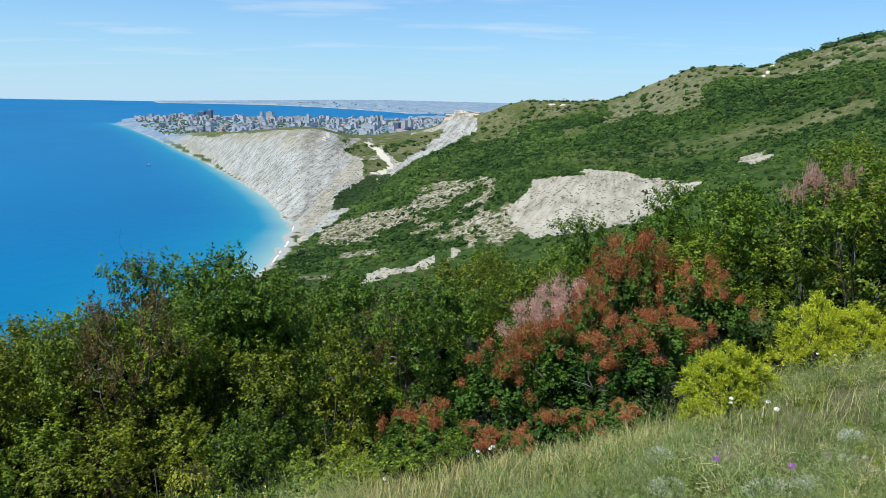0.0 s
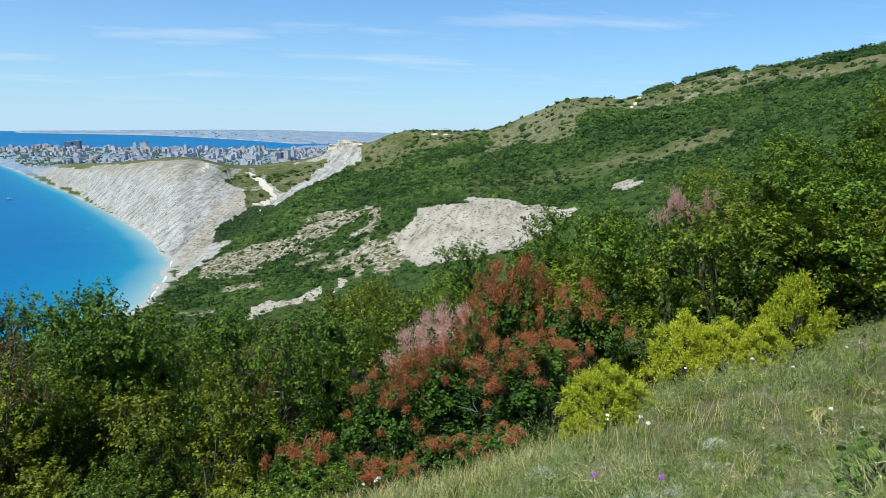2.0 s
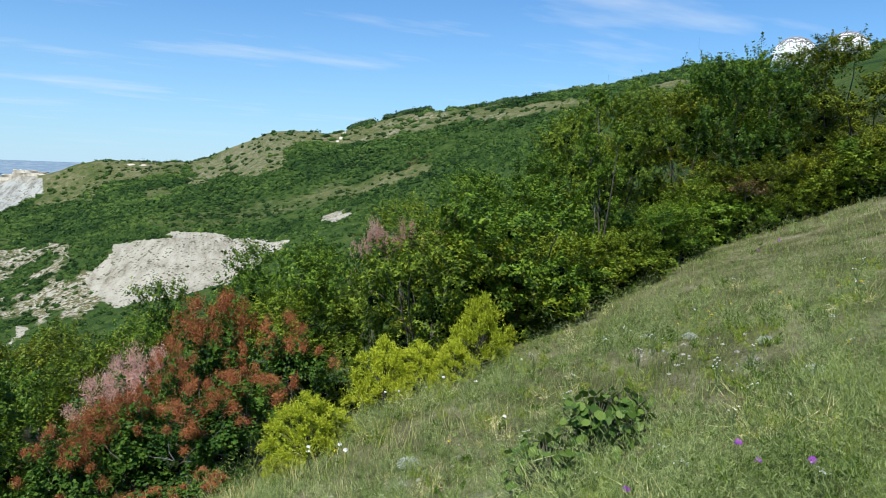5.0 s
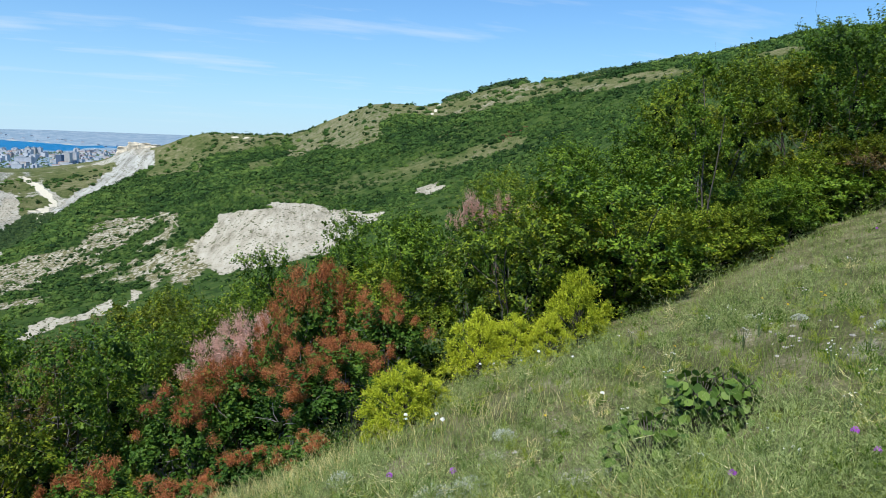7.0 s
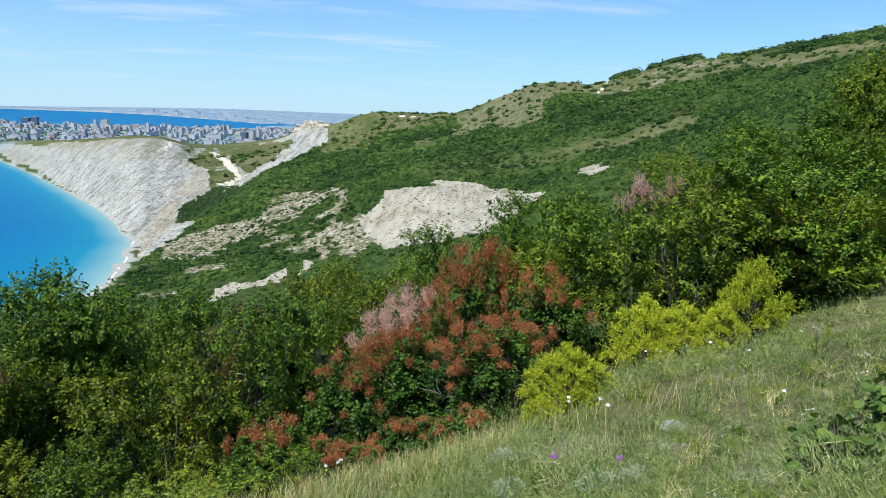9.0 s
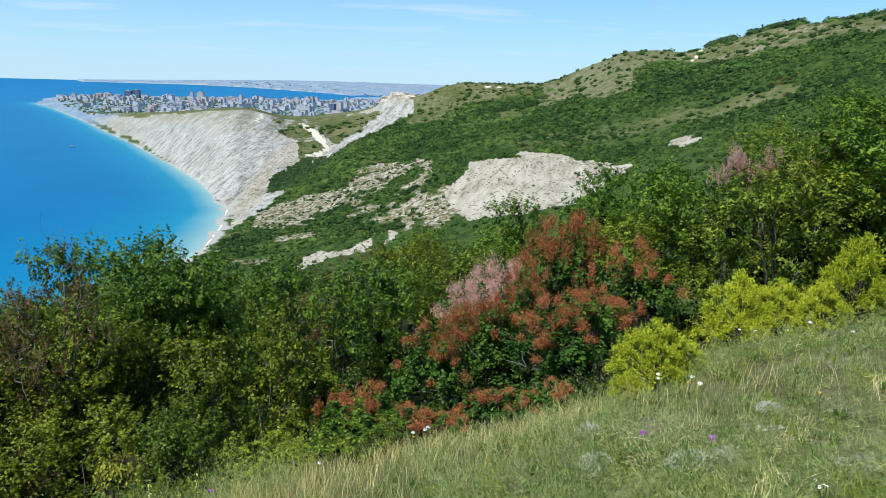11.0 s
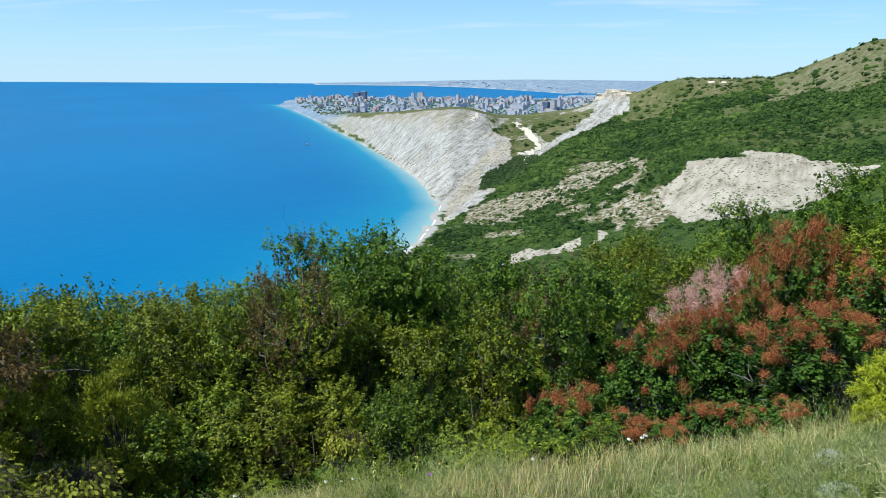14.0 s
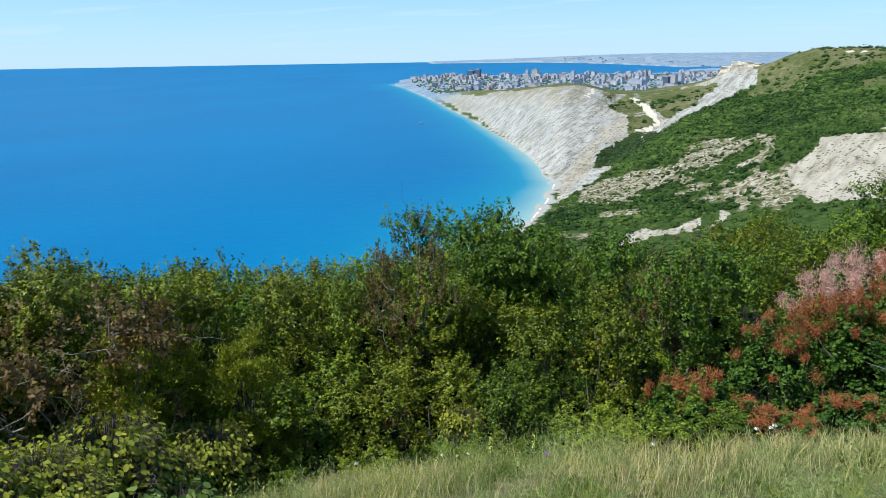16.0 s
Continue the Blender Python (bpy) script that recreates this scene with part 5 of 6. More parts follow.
def scrub_material(name, dark, mid, light):
    n = Nodes(name)
    island = n.add("ShaderNodeNewGeometry").outputs["Random Per Island"]
    broad, fine = n.noise(0.016, 4), n.noise(1.6, 4, rough=0.7)
    v = n.math("ADD", n.math("MULTIPLY", n.attr("tone"), 0.34), n.math("MULTIPLY", broad, 0.8))
    v = n.math("ADD", v, n.math("ADD", n.math("MULTIPLY", island, 0.12), n.math("MULTIPLY", fine, 0.2)))
    v = n.math("SUBTRACT", v, 0.16)
    c = n.ramp(v, (0.36, dark), (0.58, mid), (0.82, light))
    return n.finish(c, 0.85, spec=0.1)


SCRUB = scrub_material("scrub_leaves", (0.015, 0.037, 0.009), (0.040, 0.083, 0.017), (0.105, 0.16, 0.032))
rng = np.random.default_rng(77)


def slope_scrub(name, seed, count, r0, r1, small, large, fine, flakes, label):
    rng = np.random.default_rng(seed)
    az = rng.uniform(-14, 61, count * 5)
    rr = np.sqrt(rng.uniform(r0 ** 2, r1 ** 2, count * 5))
    x, y = rr * np.sin(np.radians(az)), rr * np.cos(np.radians(az))
    rock, turf, sand, town, marl, stony, dry = cover(x, y)
    front = (rr < TOP_R(az) + 10) & (ground(x, y) > 2.5)
    patchy = smooth_step(fbm(x, y, 30, 4, 91), -0.45, 0.0)
    ravine = inside(x, y, AREAS["ravine"])
    rocky = np.where((az < 6) & (rr < SPUR_R(az) + 8) & (rr < 690), 0.7, 0.985)
    chance = (1 - 0.72 * stony) * (1 - smooth_step(rock, 0.25, 0.6) * rocky) * (1 - 0.93 * smooth_step(turf, 0.3, 0.8)) * (0.3 + 0.7 * patchy)
    ok = front & (rng.uniform(size=len(az)) < chance * (1 - ravine))
    x, y, az, rr, bare = x[ok][:count], y[ok][:count], az[ok][:count], rr[ok][:count], rock[ok][:count]
    size = rng.uniform(small, large, len(x)) * rng.choice([0.6, 1, 1.4], len(x), p=[0.4, 0.45, 0.15]) * (1 - 0.4 * smooth_step(bare, 0.2, 0.6)) * (1 - 0.3 * stony[ok][:count])
    scrub(name, seed + 1, x, y, size, SCRUB, label, fine, flakes)


slope_scrub("hillside_scrub", 77, 3000, 200, 430, 0.8, 2.0, 1, 34, "dense green scrub on the near coastal slope")
slope_scrub("spur_scrub", 277, 10500, 415, 600, 1.0, 2.3, 1, 22, "dense green scrub on the spur across the ravine")
RAVINE_SCRUB = scrub_material("dark_scrub_leaves", (0.018, 0.040, 0.014), (0.042, 0.078, 0.026), (0.09, 0.13, 0.04))
x, y = rng.uniform(-100, -48, 2600), rng.uniform(640, 785, 2600)
ok = inside(x, y, AREAS["ravine"]) > 0
scrub("ravine_scrub", 377, x[ok], y[ok], rng.uniform(0.8, 1.7, int(ok.sum())), RAVINE_SCRUB, "dark green scrub on the floor of the ravine", 1, 14)
slope_scrub("hilltop_scrub", 177, 16500, 590, 930, 1.5, 3.3, 1, 18, "dense green scrub on the far coastal slope")
# a thin line of wind-cut trees along the crest
az = np.concatenate([rng.uniform(5.5, 12.8, 70), rng.uniform(22.6, 29, 300), rng.uniform(30.5, 38.5, 340), rng.uniform(39.5, 50, 480)])
rr = TOP_R(az) + rng.uniform(4, 26, len(az))
ok = fbm(az * 6, rr * 0, 9, 2, 93) > -0.4
x, y, az = (rr * np.sin(np.radians(az)))[ok], (rr * np.cos(np.radians(az)))[ok], az[ok]
scrub("crest_trees", 79, x, y, rng.uniform(1.2, 2.8, len(x)) * np.where(az > 20, 2.1, 1.0), RAVINE_SCRUB, "dark line of low trees along the crest", 1, 26)
# a browned thicket and one dark tree on the far slope
RUSTY = scrub_material("browned_scrub", (0.07, 0.04, 0.02), (0.14, 0.07, 0.035), (0.22, 0.12, 0.06))
q = rng.normal(size=(46, 2)) * np.array([6, 3.5])
scrub("browned_thicket", 80, 254 + q[:, 0], 476 + q[:, 1], rng.uniform(0.5, 1.0, 46), RUSTY, "rust-brown withered thicket on the green slope", 1, 20)
q = rng.normal(size=(16, 2)) * np.array([2.2, 1.5])
scrub("lone_tree", 83, 242 + q[:, 0], 474 + q[:, 1], rng.uniform(1.6, 3.2, 16), SCRUB, "dark round tree beside the browned thicket", 2, 60)
# ---- the town on its headland ----
def wall_material(name, colour):
    """Plastered walls with rows of small far windows."""
    n = Nodes(name)
    geo = n.add("ShaderNodeTexCoord").outputs["Object"]
    sep = n.add("ShaderNodeSeparateXYZ")
    n.link(geo, sep.inputs[0])
    row = n.math("FRACT", n.math("MULTIPLY", sep.outputs["Z"], 1 / 3.0))
    col = n.math("FRACT", n.math("MULTIPLY", n.math("ADD", sep.outputs["X"], sep.outputs["Y"]), 1 / 3.4))
    pane = n.math("MULTIPLY", n.math("MULTIPLY", n.math("GREATER_THAN", row, 0.32), n.math("LESS_THAN", row, 0.8)), n.math("MULTIPLY", n.math("GREATER_THAN", col, 0.25), n.math("LESS_THAN", col, 0.75)))
    stain = n.noise(0.12, 3)
    wall = n.ramp(stain, (0.3, tuple(0.8 * v for v in colour)), (0.7, colour))
    tint = n.add("ShaderNodeObjectInfo").outputs["Random"]
    wall = n.mix(n.math("MULTIPLY", tint, 0.2), wall, (0.36, 0.36, 0.37))
    return n.finish(n.mix(n.math("MULTIPLY", pane, 0.22), wall, (0.10, 0.13, 0.17)), 0.7, spec=0.3)


WALLS = {"white": wall_material("white_walls", (0.52, 0.53, 0.55)), "cream": wall_material("cream_walls", (0.52, 0.50, 0.46)), "brick": wall_material("brick_walls", (0.42, 0.33, 0.30)), "grey": wall_material("grey_walls", (0.40, 0.42, 0.45)), "slate": wall_material("slate_walls", (0.09, 0.13, 0.20))}
ROOFS = {"red": plain_material("red_roof", (0.42, 0.27, 0.22), 0.85, 0.3, 0.4), "grey": plain_material("grey_roof", (0.42, 0.44, 0.46), 0.85, 0.3, 0.4)}


def box(bm, x0, x1, y0, y1, z0, z1):
    m = Matrix.Translation(((x0 + x1) / 2, (y0 + y1) / 2, (z0 + z1) / 2)) @ Matrix.Diagonal((x1 - x0, y1 - y0, z1 - z0, 1))
    bmesh.ops.create_cube(bm, size=1, matrix=m)


def block(name, wide, deep, high, wall, roof, label, wings=0):
    """A town block: walls, parapet roof, lift house."""
    root = new(name)
    bm = bmesh.new()
    box(bm, -wide / 2, wide / 2, -deep / 2, deep / 2, -6, high)
    if wings:
        box(bm, -wide / 2 + 0.01, -wide / 2 + deep, -deep * 1.3, -deep / 2 + 0.01, -6, high * 0.85)
    part("wall", bm, WALLS[wall], root)
    bm = bmesh.new()
    box(bm, -wide / 2 - 0.5, wide / 2 + 0.5, -deep / 2 - 0.5, deep / 2 + 0.5, high, high + 0.9)
    if high > 12:
        box(bm, -wide / 6, wide / 6, -deep / 4, deep / 4, high + 0.9, high + 3.6)
    part("roof", bm, ROOFS[roof], root)
    return tagged(root, label, "apartment block")


def house(name, wide, deep, high, wall, roof, label):
    root = new(name)
    bm = bmesh.new()
    box(bm, -wide / 2, wide / 2, -deep / 2, deep / 2, -4, high)
    part("wall", bm, WALLS[wall], root)
    bm = bmesh.new()
    w, d, h = wide / 2 + 0.6, deep / 2 + 0.6, high
    p = [bm.verts.new(q) for q in ((-w, -d, h), (w, -d, h), (w, d, h), (-w, d, h), (-w * 0.7, 0, h + deep * 0.35), (w * 0.7, 0, h + deep * 0.35))]
    for f in ((0, 1, 5, 4), (2, 3, 4, 5), (1, 2, 5), (3, 0, 4), (3, 2, 1, 0)):
        bm.faces.new([p[k] for k in f])
    part("roof", bm, ROOFS[roof], root)
    return tagged(root, label, "house")


def in_town(ob, az, r, turn=0.0, first=False, size=1.0):
    p = spot(az, r)
    m = pose(p.x, p.y, p.z, 0, 0, -az + turn) @ Matrix.Diagonal((size, size, size, 1))
    if first:
        ob.matrix_basis = m
        return ob
    return copy_thing(ob, m @ Matrix.Diagonal((1 / ob.scale.x, 1 / ob.scale.y, 1 / ob.scale.z, 1)))


# the blocks that stand out: bearings of their sides, range, height
for name, a0, a1, r, high, wall, label in (
    ("hotel_block", -17.89, -17.43, 3150, 24, "slate", "dark slate-blue hotel slab by the sea"),
    ("hotel_block", -17.34, -16.92, 3150, 29, "slate", "tall dark slate-blue hotel slab by the sea"),
    ("apartment_block", -21.17, -20.92, 3000, 17, "white", "small white tower near the headland's tip"),
    ("apartment_block", -13.60, -13.39, 3100, 26, "white", "white apartment tower in the town"),
    ("apartment_block", -13.14, -12.68, 3100, 27, "cream", "cream apartment tower with a broad front"),
    ("apartment_block", -10.27, -10.06, 2600, 33, "white", "slender white apartment tower"),
    ("apartment_block", -11.29, -10.37, 2950, 15, "brick", "long brick-red apartment block"),
    ("apartment_block", -18.06, -17.52, 2050, 12, "grey", "grey apartment block above the bluff"),
    ("apartment_block", -17.43, -16.97, 2050, 13, "white", "white apartment block above the bluff"),
    ("apartment_block", -15.07, -14.65, 2100, 16, "white", "white apartment block above the bluff"),
    ("apartment_block", -14.48, -14.06, 2100, 17, "white", "pale apartment block above the bluff"),
    ("apartment_block", -14.00, -13.85, 2100, 17, "grey", "narrow grey apartment block"),
    ("apartment_block", -13.60, -12.88, 2100, 14, "cream", "long cream apartment block above the bluff"),
    ("apartment_block", -12.67, -12.46, 2150, 13, "grey", "grey apartment block above the bluff"),
    ("apartment_block", -3.78, -3.40, 2250, 24, "slate", "dark apartment tower under construction"),
    ("apartment_block", -3.33, -2.89, 2280, 29, "cream", "cream apartment tower, one of a pair"),
    ("apartment_block", -2.85, -2.48, 2300, 31, "white", "pale apartment tower, one of a pair"),
    ("apartment_block", -6.26, -5.14, 2250, 16, "white", "long white apartment block"),
    ("apartment_block", -5.58, -5.29, 2950, 22, "cream", "cream apartment tower in a row of three"),
    ("apartment_block", -5.25, -4.96, 2950, 22, "cream", "cream apartment tower in a row of three"),
    ("apartment_block", -4.88, -4.63, 2950, 22, "white", "white apartment tower in a row of three"),
    ("apartment_block", -8.10, -7.85, 2500, 24, "white", "white apartment tower in the town"),
):
    wide = r * radians(a1 - a0)
    in_town(block(name, wide, min(wide, 16), high, wall, "grey", label), (a0 + a1) / 2, r, -28, True)

rng = np.random.default_rng(31)
TOWN = [block("apartment_block", 34, 12, 15, "white", "grey", "white five-storey apartment block in the town"), block("apartment_block", 34, 13, 12, "cream", "red", "cream apartment block in the town"), block("apartment_block", 26, 14, 20, "white", "grey", "white apartment block with a flat roof", 1), block("apartment_block", 30, 14, 10, "grey", "grey", "grey apartment block in the town"), block("apartment_block", 24, 14, 17, "brick", "grey", "brick-red apartment block in the town", 1), house("house", 15, 11, 6, "white", "red", "white house with a red hipped roof"), house("house", 17, 11, 7, "cream", "red", "cream house with a red hipped roof"), house("house", 14, 10, 5, "white", "grey", "white house with a grey roof"), house("house", 20, 12, 8, "brick", "red", "brick house with a red roof")]
for ob in TOWN:
    tagged(ob, group="buildings of the town")
started = set()
made = 0
while made < 420:
    az = rng.uniform(-22.2, 0.5)
    r = rng.uniform(1850 if az > -20.4 else 2500, 3330)
    if az < -20.4 and r < 2750 or rng.uniform() > (r / 3330) ** 1.2:
        continue
    p = spot(az, r)
    if p.z < sea_level(r) + 3:
        continue
    k = int(rng.choice(9, p=[0.20, 0.14, 0.16, 0.11, 0.07, 0.09, 0.08, 0.10, 0.05]))
    in_town(TOWN[k], az, r, float(rng.choice([-50, -42, -55, -35, 40])), k not in started, float(rng.uniform(0.45, 0.8)))
    started.add(k)
    made += 1
# a thin row of seaside hotels along the far bay
strip = block("hotel_block", 40, 14, 14, "white", "grey", "white hotel along the far beach")
tagged(strip, group="hotels along the far beach")
for k in range(46):
    az = rng.uniform(-11, 3.4)
    r = float(BAY_R(az)) + rng.uniform(45, 330)
    in_town(strip, az, min(r, 4800), float(rng.uniform(-30, 30)), k == 0, 0.34)
TOWN_GREEN = scrub_material("garden_leaves", (0.05, 0.085, 0.045), (0.08, 0.125, 0.06), (0.13, 0.17, 0.08))
# gardens and street trees between the houses
count = 3200
az = rng.uniform(-22, 4, count)
rr = rng.uniform(1750, 3400, count)
x, y = rr * np.sin(np.radians(az)), rr * np.cos(np.radians(az))
ok = (ground(x, y) > sea_level(rr) + 3) & (rr > TOP_R(az) + 60)
scrub("town_trees", 32, x[ok], y[ok], rng.uniform(2.5, 6, int(ok.sum())), TOWN_GREEN, "green garden and street trees of the town", 1, 6)
# ---- the white domes of a camp on the ridge ----
CANVAS = plain_material("white_canvas", (0.80, 0.80, 0.79), 0.6, 0.06, 0.8)
STRUT = plain_material("dome_struts", (0.30, 0.28, 0.27), 0.5, 0.2, 3)


def dome_tent(radius):
    root = new("dome_tent")
    bm = bmesh.new()
    bmesh.ops.create_icosphere(bm, subdivisions=3, radius=radius)
    bmesh.ops.delete(bm, geom=[v for v in bm.verts if v.co.z < -radius * 0.7], context="VERTS")
    lattice = [(e.verts[0].co.copy(), e.verts[1].co.copy()) for e in bm.edges if max(v.co.z for v in e.verts) > radius * 0.72]
    part("canvas", bm, CANVAS, root, smooth=False)
    v, f = tubes([[(np.array(a) * 1.01, radius * 0.022), (np.array(b) * 1.01, radius * 0.022)] for a, b in lattice], 4)
    tagged(mesh_object("strut", v, f, STRUT, root), "dark lattice of struts over the crown")
    return tagged(root, "white canvas dome tent with a strutted crown", "tent", "domes of the camp")


tent = dome_tent(2.9)
for k, (az, r) in enumerate(((54.45, 108), (57.6, 120))):
    p = spot(az, r)
    m = pose(p.x, p.y, p.z + 1.6 - 1.2 * k, 0, 0, 20 * k)
    if k == 0:
        tent.matrix_basis = m
    else:
        copy_thing(tent, m)
# ---- a small boat far out ----
HULL = plain_material("boat_hull", (0.7, 0.7, 0.68), 0.5, 0.2, 1)
boat = new("motor_boat")
bm = bmesh.new()
ring0 = [bm.verts.new((x, y, -0.3)) for x, y in ((-4, -1), (2.5, -1), (4.6, 0), (2.5, 1), (-4, 1))]
ring1 = [bm.verts.new((x * 1.12, y * 1.35, 1.1)) for x, y in ((-4, -1), (2.5, -1), (4.6, 0), (2.5, 1), (-4, 1))]
bm.faces.new(ring0[::-1]), bm.faces.new(ring1)
for k in range(5):
    bm.faces.new((ring0[k], ring0[(k + 1) % 5], ring1[(k + 1) % 5], ring1[k]))
part("hull", bm, HULL, boat)
bm = bmesh.new()
box(bm, -2.2, 1.2, -0.9, 0.9, 1.1, 2.6)
part("cabin", bm, HULL, boat)
br = 1205.0
boat.matrix_basis = pose(br * math.sin(radians(-21.4)), br * math.cos(radians(-21.4)), 0.1, 0, 0, 20)
tagged(boat, "small white motor boat on the open sea", "boat")

# ---- the cream crag on the bluff's crest ----
CREAM = plain_material("cream_limestone", (0.66, 0.58, 0.44), 0.9, 0.35, 0.4)
rng = np.random.default_rng(97)
for az, r, wide, high in ((0.35, 980, 15, 9), (1.0, 974, 15, 11), (1.75, 966, 17, 9), (2.45, 958, 14, 5)):
    bm = bmesh.new()
    bmesh.ops.create_cube(bm, size=2)
    bmesh.ops.subdivide_edges(bm, edges=bm.edges[:], cuts=5, use_grid_fill=True)
    for q in bm.verts:
        d = noise.noise_vector(q.co * 1.3 + Vector((az * 3, 0, 0)))
        step = round(q.co.z * 2.5) / 2.5
        q.co = Vector((q.co.x * (0.85 - 0.18 * step), q.co.y * (0.85 - 0.18 * step), q.co.z)) + d * 0.28
        q.co.x, q.co.y, q.co.z = q.co.x * wide / 2, q.co.y * wide / 2.6, q.co.z * high / 2
    me = bpy.data.meshes.new("crag")
    bm.to_mesh(me)
    bm.free()
    me.materials.append(CREAM)
    p = spot(az, r)
    ob = new("crag", me)
    ob.matrix_basis = pose(p.x, p.y, p.z + high * 0.1, 0, 0, -az)
    tagged(ob, "blocky cream limestone crag on the bluff's crest", "crag", "crags on the crest")
# ---- the meadow ----
def blades(rng, x, y, height, width, bend):
    """Grass: each blade is a bent strip that ends in a point."""
    n = len(x)
    z = ground(x, y)
    a = rng.uniform(0, 2 * np.pi, n)
    side = np.stack([np.cos(a), np.sin(a), np.zeros(n)], -1) * (width * rng.uniform(0.7, 1.3, n))[:, None]
    b = rng.uniform(0, 2 * np.pi, n)
    tip = np.stack([np.cos(b), np.sin(b), np.zeros(n)], -1) * (height * bend * rng.uniform(0.2, 1.3, n))[:, None]
    root = np.stack([x, y, z - 0.01], -1)
    up = np.array([0, 0, 1.0]) * height[:, None]
    mid = root + up * 0.6 + tip * 0.35
    v = np.stack([root - side * 0.5, root + side * 0.5, mid + side * 0.38, mid - side * 0.38, root + up + tip], 1).reshape(-1, 3)
    k = 5 * np.arange(n)[:, None]
    return v, [k + np.array([[0, 1, 2, 3]]), k + np.array([[3, 2, 4]])]


# chalky patches where the turf has worn away: bearing, range, breadth
BALD = [(34.4, 4.85, 0.22), (28.0, 5.6, 0.13), (52.0, 6.6, 0.15), (24.0, 5.0, 0.12)]


def bald_share(x, y):
    out = 0.0
    for az, r, w in BALD:
        d = np.hypot(x - r * math.sin(radians(az)), y - r * math.cos(radians(az))) / w
        out = np.maximum(out, 1 - smooth_step(d + 0.5 * fbm(x, y, 0.22, 2, 61), 0.6, 1.15))
    return out


def strewn(rng, count, a0, a1, r0, r1, past=0.6):
    """Random points of the meadow, thicker near the path."""
    az = rng.uniform(a0, a1, count)
    rr = r0 * (r1 / r0) ** (rng.uniform(0, 1, count) ** 0.8)
    ok = rr < GRASS_EDGE(az) + past
    az, rr = az[ok], rr[ok]
    return rr * np.sin(np.radians(az)), rr * np.cos(np.radians(az)), rr


give(land, "bald", bald_share(vx, vy) * (np.hypot(vx, vy) < 30))
rng = np.random.default_rng(41)
x, y, rr = strewn(rng, 135000, -58, 66, 2.4, 21, 1.8)
bald = smooth_step(fbm(x, y, 0.9, 3, 5), 0.26, 0.42)
ok = rng.uniform(size=len(x)) > np.maximum(0.8 * bald, 0.8 * bald_share(x, y))
x, y, rr = x[ok], y[ok], rr[ok]
tall = 0.75 + 0.5 * fbm(x, y, 1.6, 3, 6)
v, f = blades(rng, x, y, rng.uniform(0.05, 0.19, len(x)) * tall * (1 + rr / 50), 0.0016 + 0.0003 * rr, 0.8)
tagged(mesh_object("meadow_grass", v, f, GRASS), "short grey-green grass of a dry meadow", "grass", kind="stuff")
# dry straw, thickest on the brow
x, y, rr = strewn(rng, 56000, -42, 40, 2.8, 9, 0.4)
ok = rng.uniform(size=len(x)) < smooth_step(fbm(x, y, 1.5, 3, 8) + 0.35 * (1 - smooth_step(np.degrees(np.arctan2(x, y)), 8, 22)) - 0.1, -0.1, 0.35) * (1 - 0.85 * smooth_step(np.degrees(np.arctan2(x, y)), 12, 24))
x, y = x[ok], y[ok]
v, f = blades(rng, x, y, rng.uniform(0.10, 0.27, len(x)), np.full(len(x), 0.0034), 0.6)
tagged(mesh_object("dry_grass", v, f, STRAW), "tall straw-coloured dry grass on the brow", "grass", kind="stuff")


MAT_GREEN = leaf_material("fine_green", (0.09, 0.13, 0.012), (0.22, 0.29, 0.025), (0.42, 0.46, 0.06), (0.30, 0.36, 0.03), 0.18, 1.5)


def tufts(name, seed, count, a0, a1, r0, r1, size, slips_each, mat, label, length=0.06, width=0.012, cluster=9):
    """Low feathery bushes of fine leaves, joined; finer where the path passes."""
    rng = np.random.default_rng(seed)
    x, y, rr = strewn(rng, count, a0, a1, r0, r1, 0.2)
    ok = (fbm(x, y, 2.2, 3, cluster) > (-0.4 if name == "wormwood" else -0.12)) & (rng.uniform(size=len(x)) > bald_share(x, y))
    x, y, rr = x[ok], y[ok], rr[ok]
    z = ground(x, y)
    lush = 1 + 0.9 * fbm(x, y, 1.3, 2, 14)
    cs, al, ws = [], [], []
    for px, py, pz, r, g in zip(x, y, z, rr, lush):
        n = int(slips_each * min(1.5, max(0.4, 6 / r)))
        s = size * rng.uniform(0.25, 1.0) ** 1.4 * 1.25 * g
        n = int(n * min(1.7, 0.45 + s / size))
        # a few stems, each a brush of fine leaves
        stems = rng.normal(size=(9, 3)) * np.array([1, 1, 0.4]) + np.array([0, 0, 1.1])
        stems /= np.linalg.norm(stems, axis=1, keepdims=True)
        d = stems[rng.integers(0, 9, n)] + rng.normal(size=(n, 3)) * 0.13
        t = rng.uniform(0.15, 1.0, n)[:, None]
        cs.append(np.array([px, py, pz]) + d * t * s)
        al.append(d + rng.normal(size=(n, 3)) * 0.5)
        ws.append(np.full((n, 1), width * max(1.0, r / 6)))
    cs, al = np.vstack(cs), np.vstack(al)
    v, f = needles(rng, cs, length, np.vstack(ws), al)
    return tagged(mesh_object(name, v, f, mat, smooth=False), label, "wormwood", kind="stuff")


tufts("wormwood", 51, 4600, -52, 64, 2.6, 20, 0.36, 190, SAGE, "grey-green feathery wormwood all over the meadow", 0.042, 0.0034)
tufts("green_herbs", 52, 1100, -50, 64, 2.6, 17, 0.15, 90, FRESH, "low bright green herbs in the meadow", 0.04, 0.007, 19)
tufts("moss_green_tufts", 54, 420, -30, 64, 3.4, 15, 0.2, 200, MAT_GREEN, "fine yellow-green tufts in the meadow", 0.05, 0.0032, 39)
tufts("straw_tussocks", 53, 320, -50, 62, 2.8, 14, 0.26, 50, STRAW, "pale dry tussocks in the meadow", 0.12, 0.0035, 29)


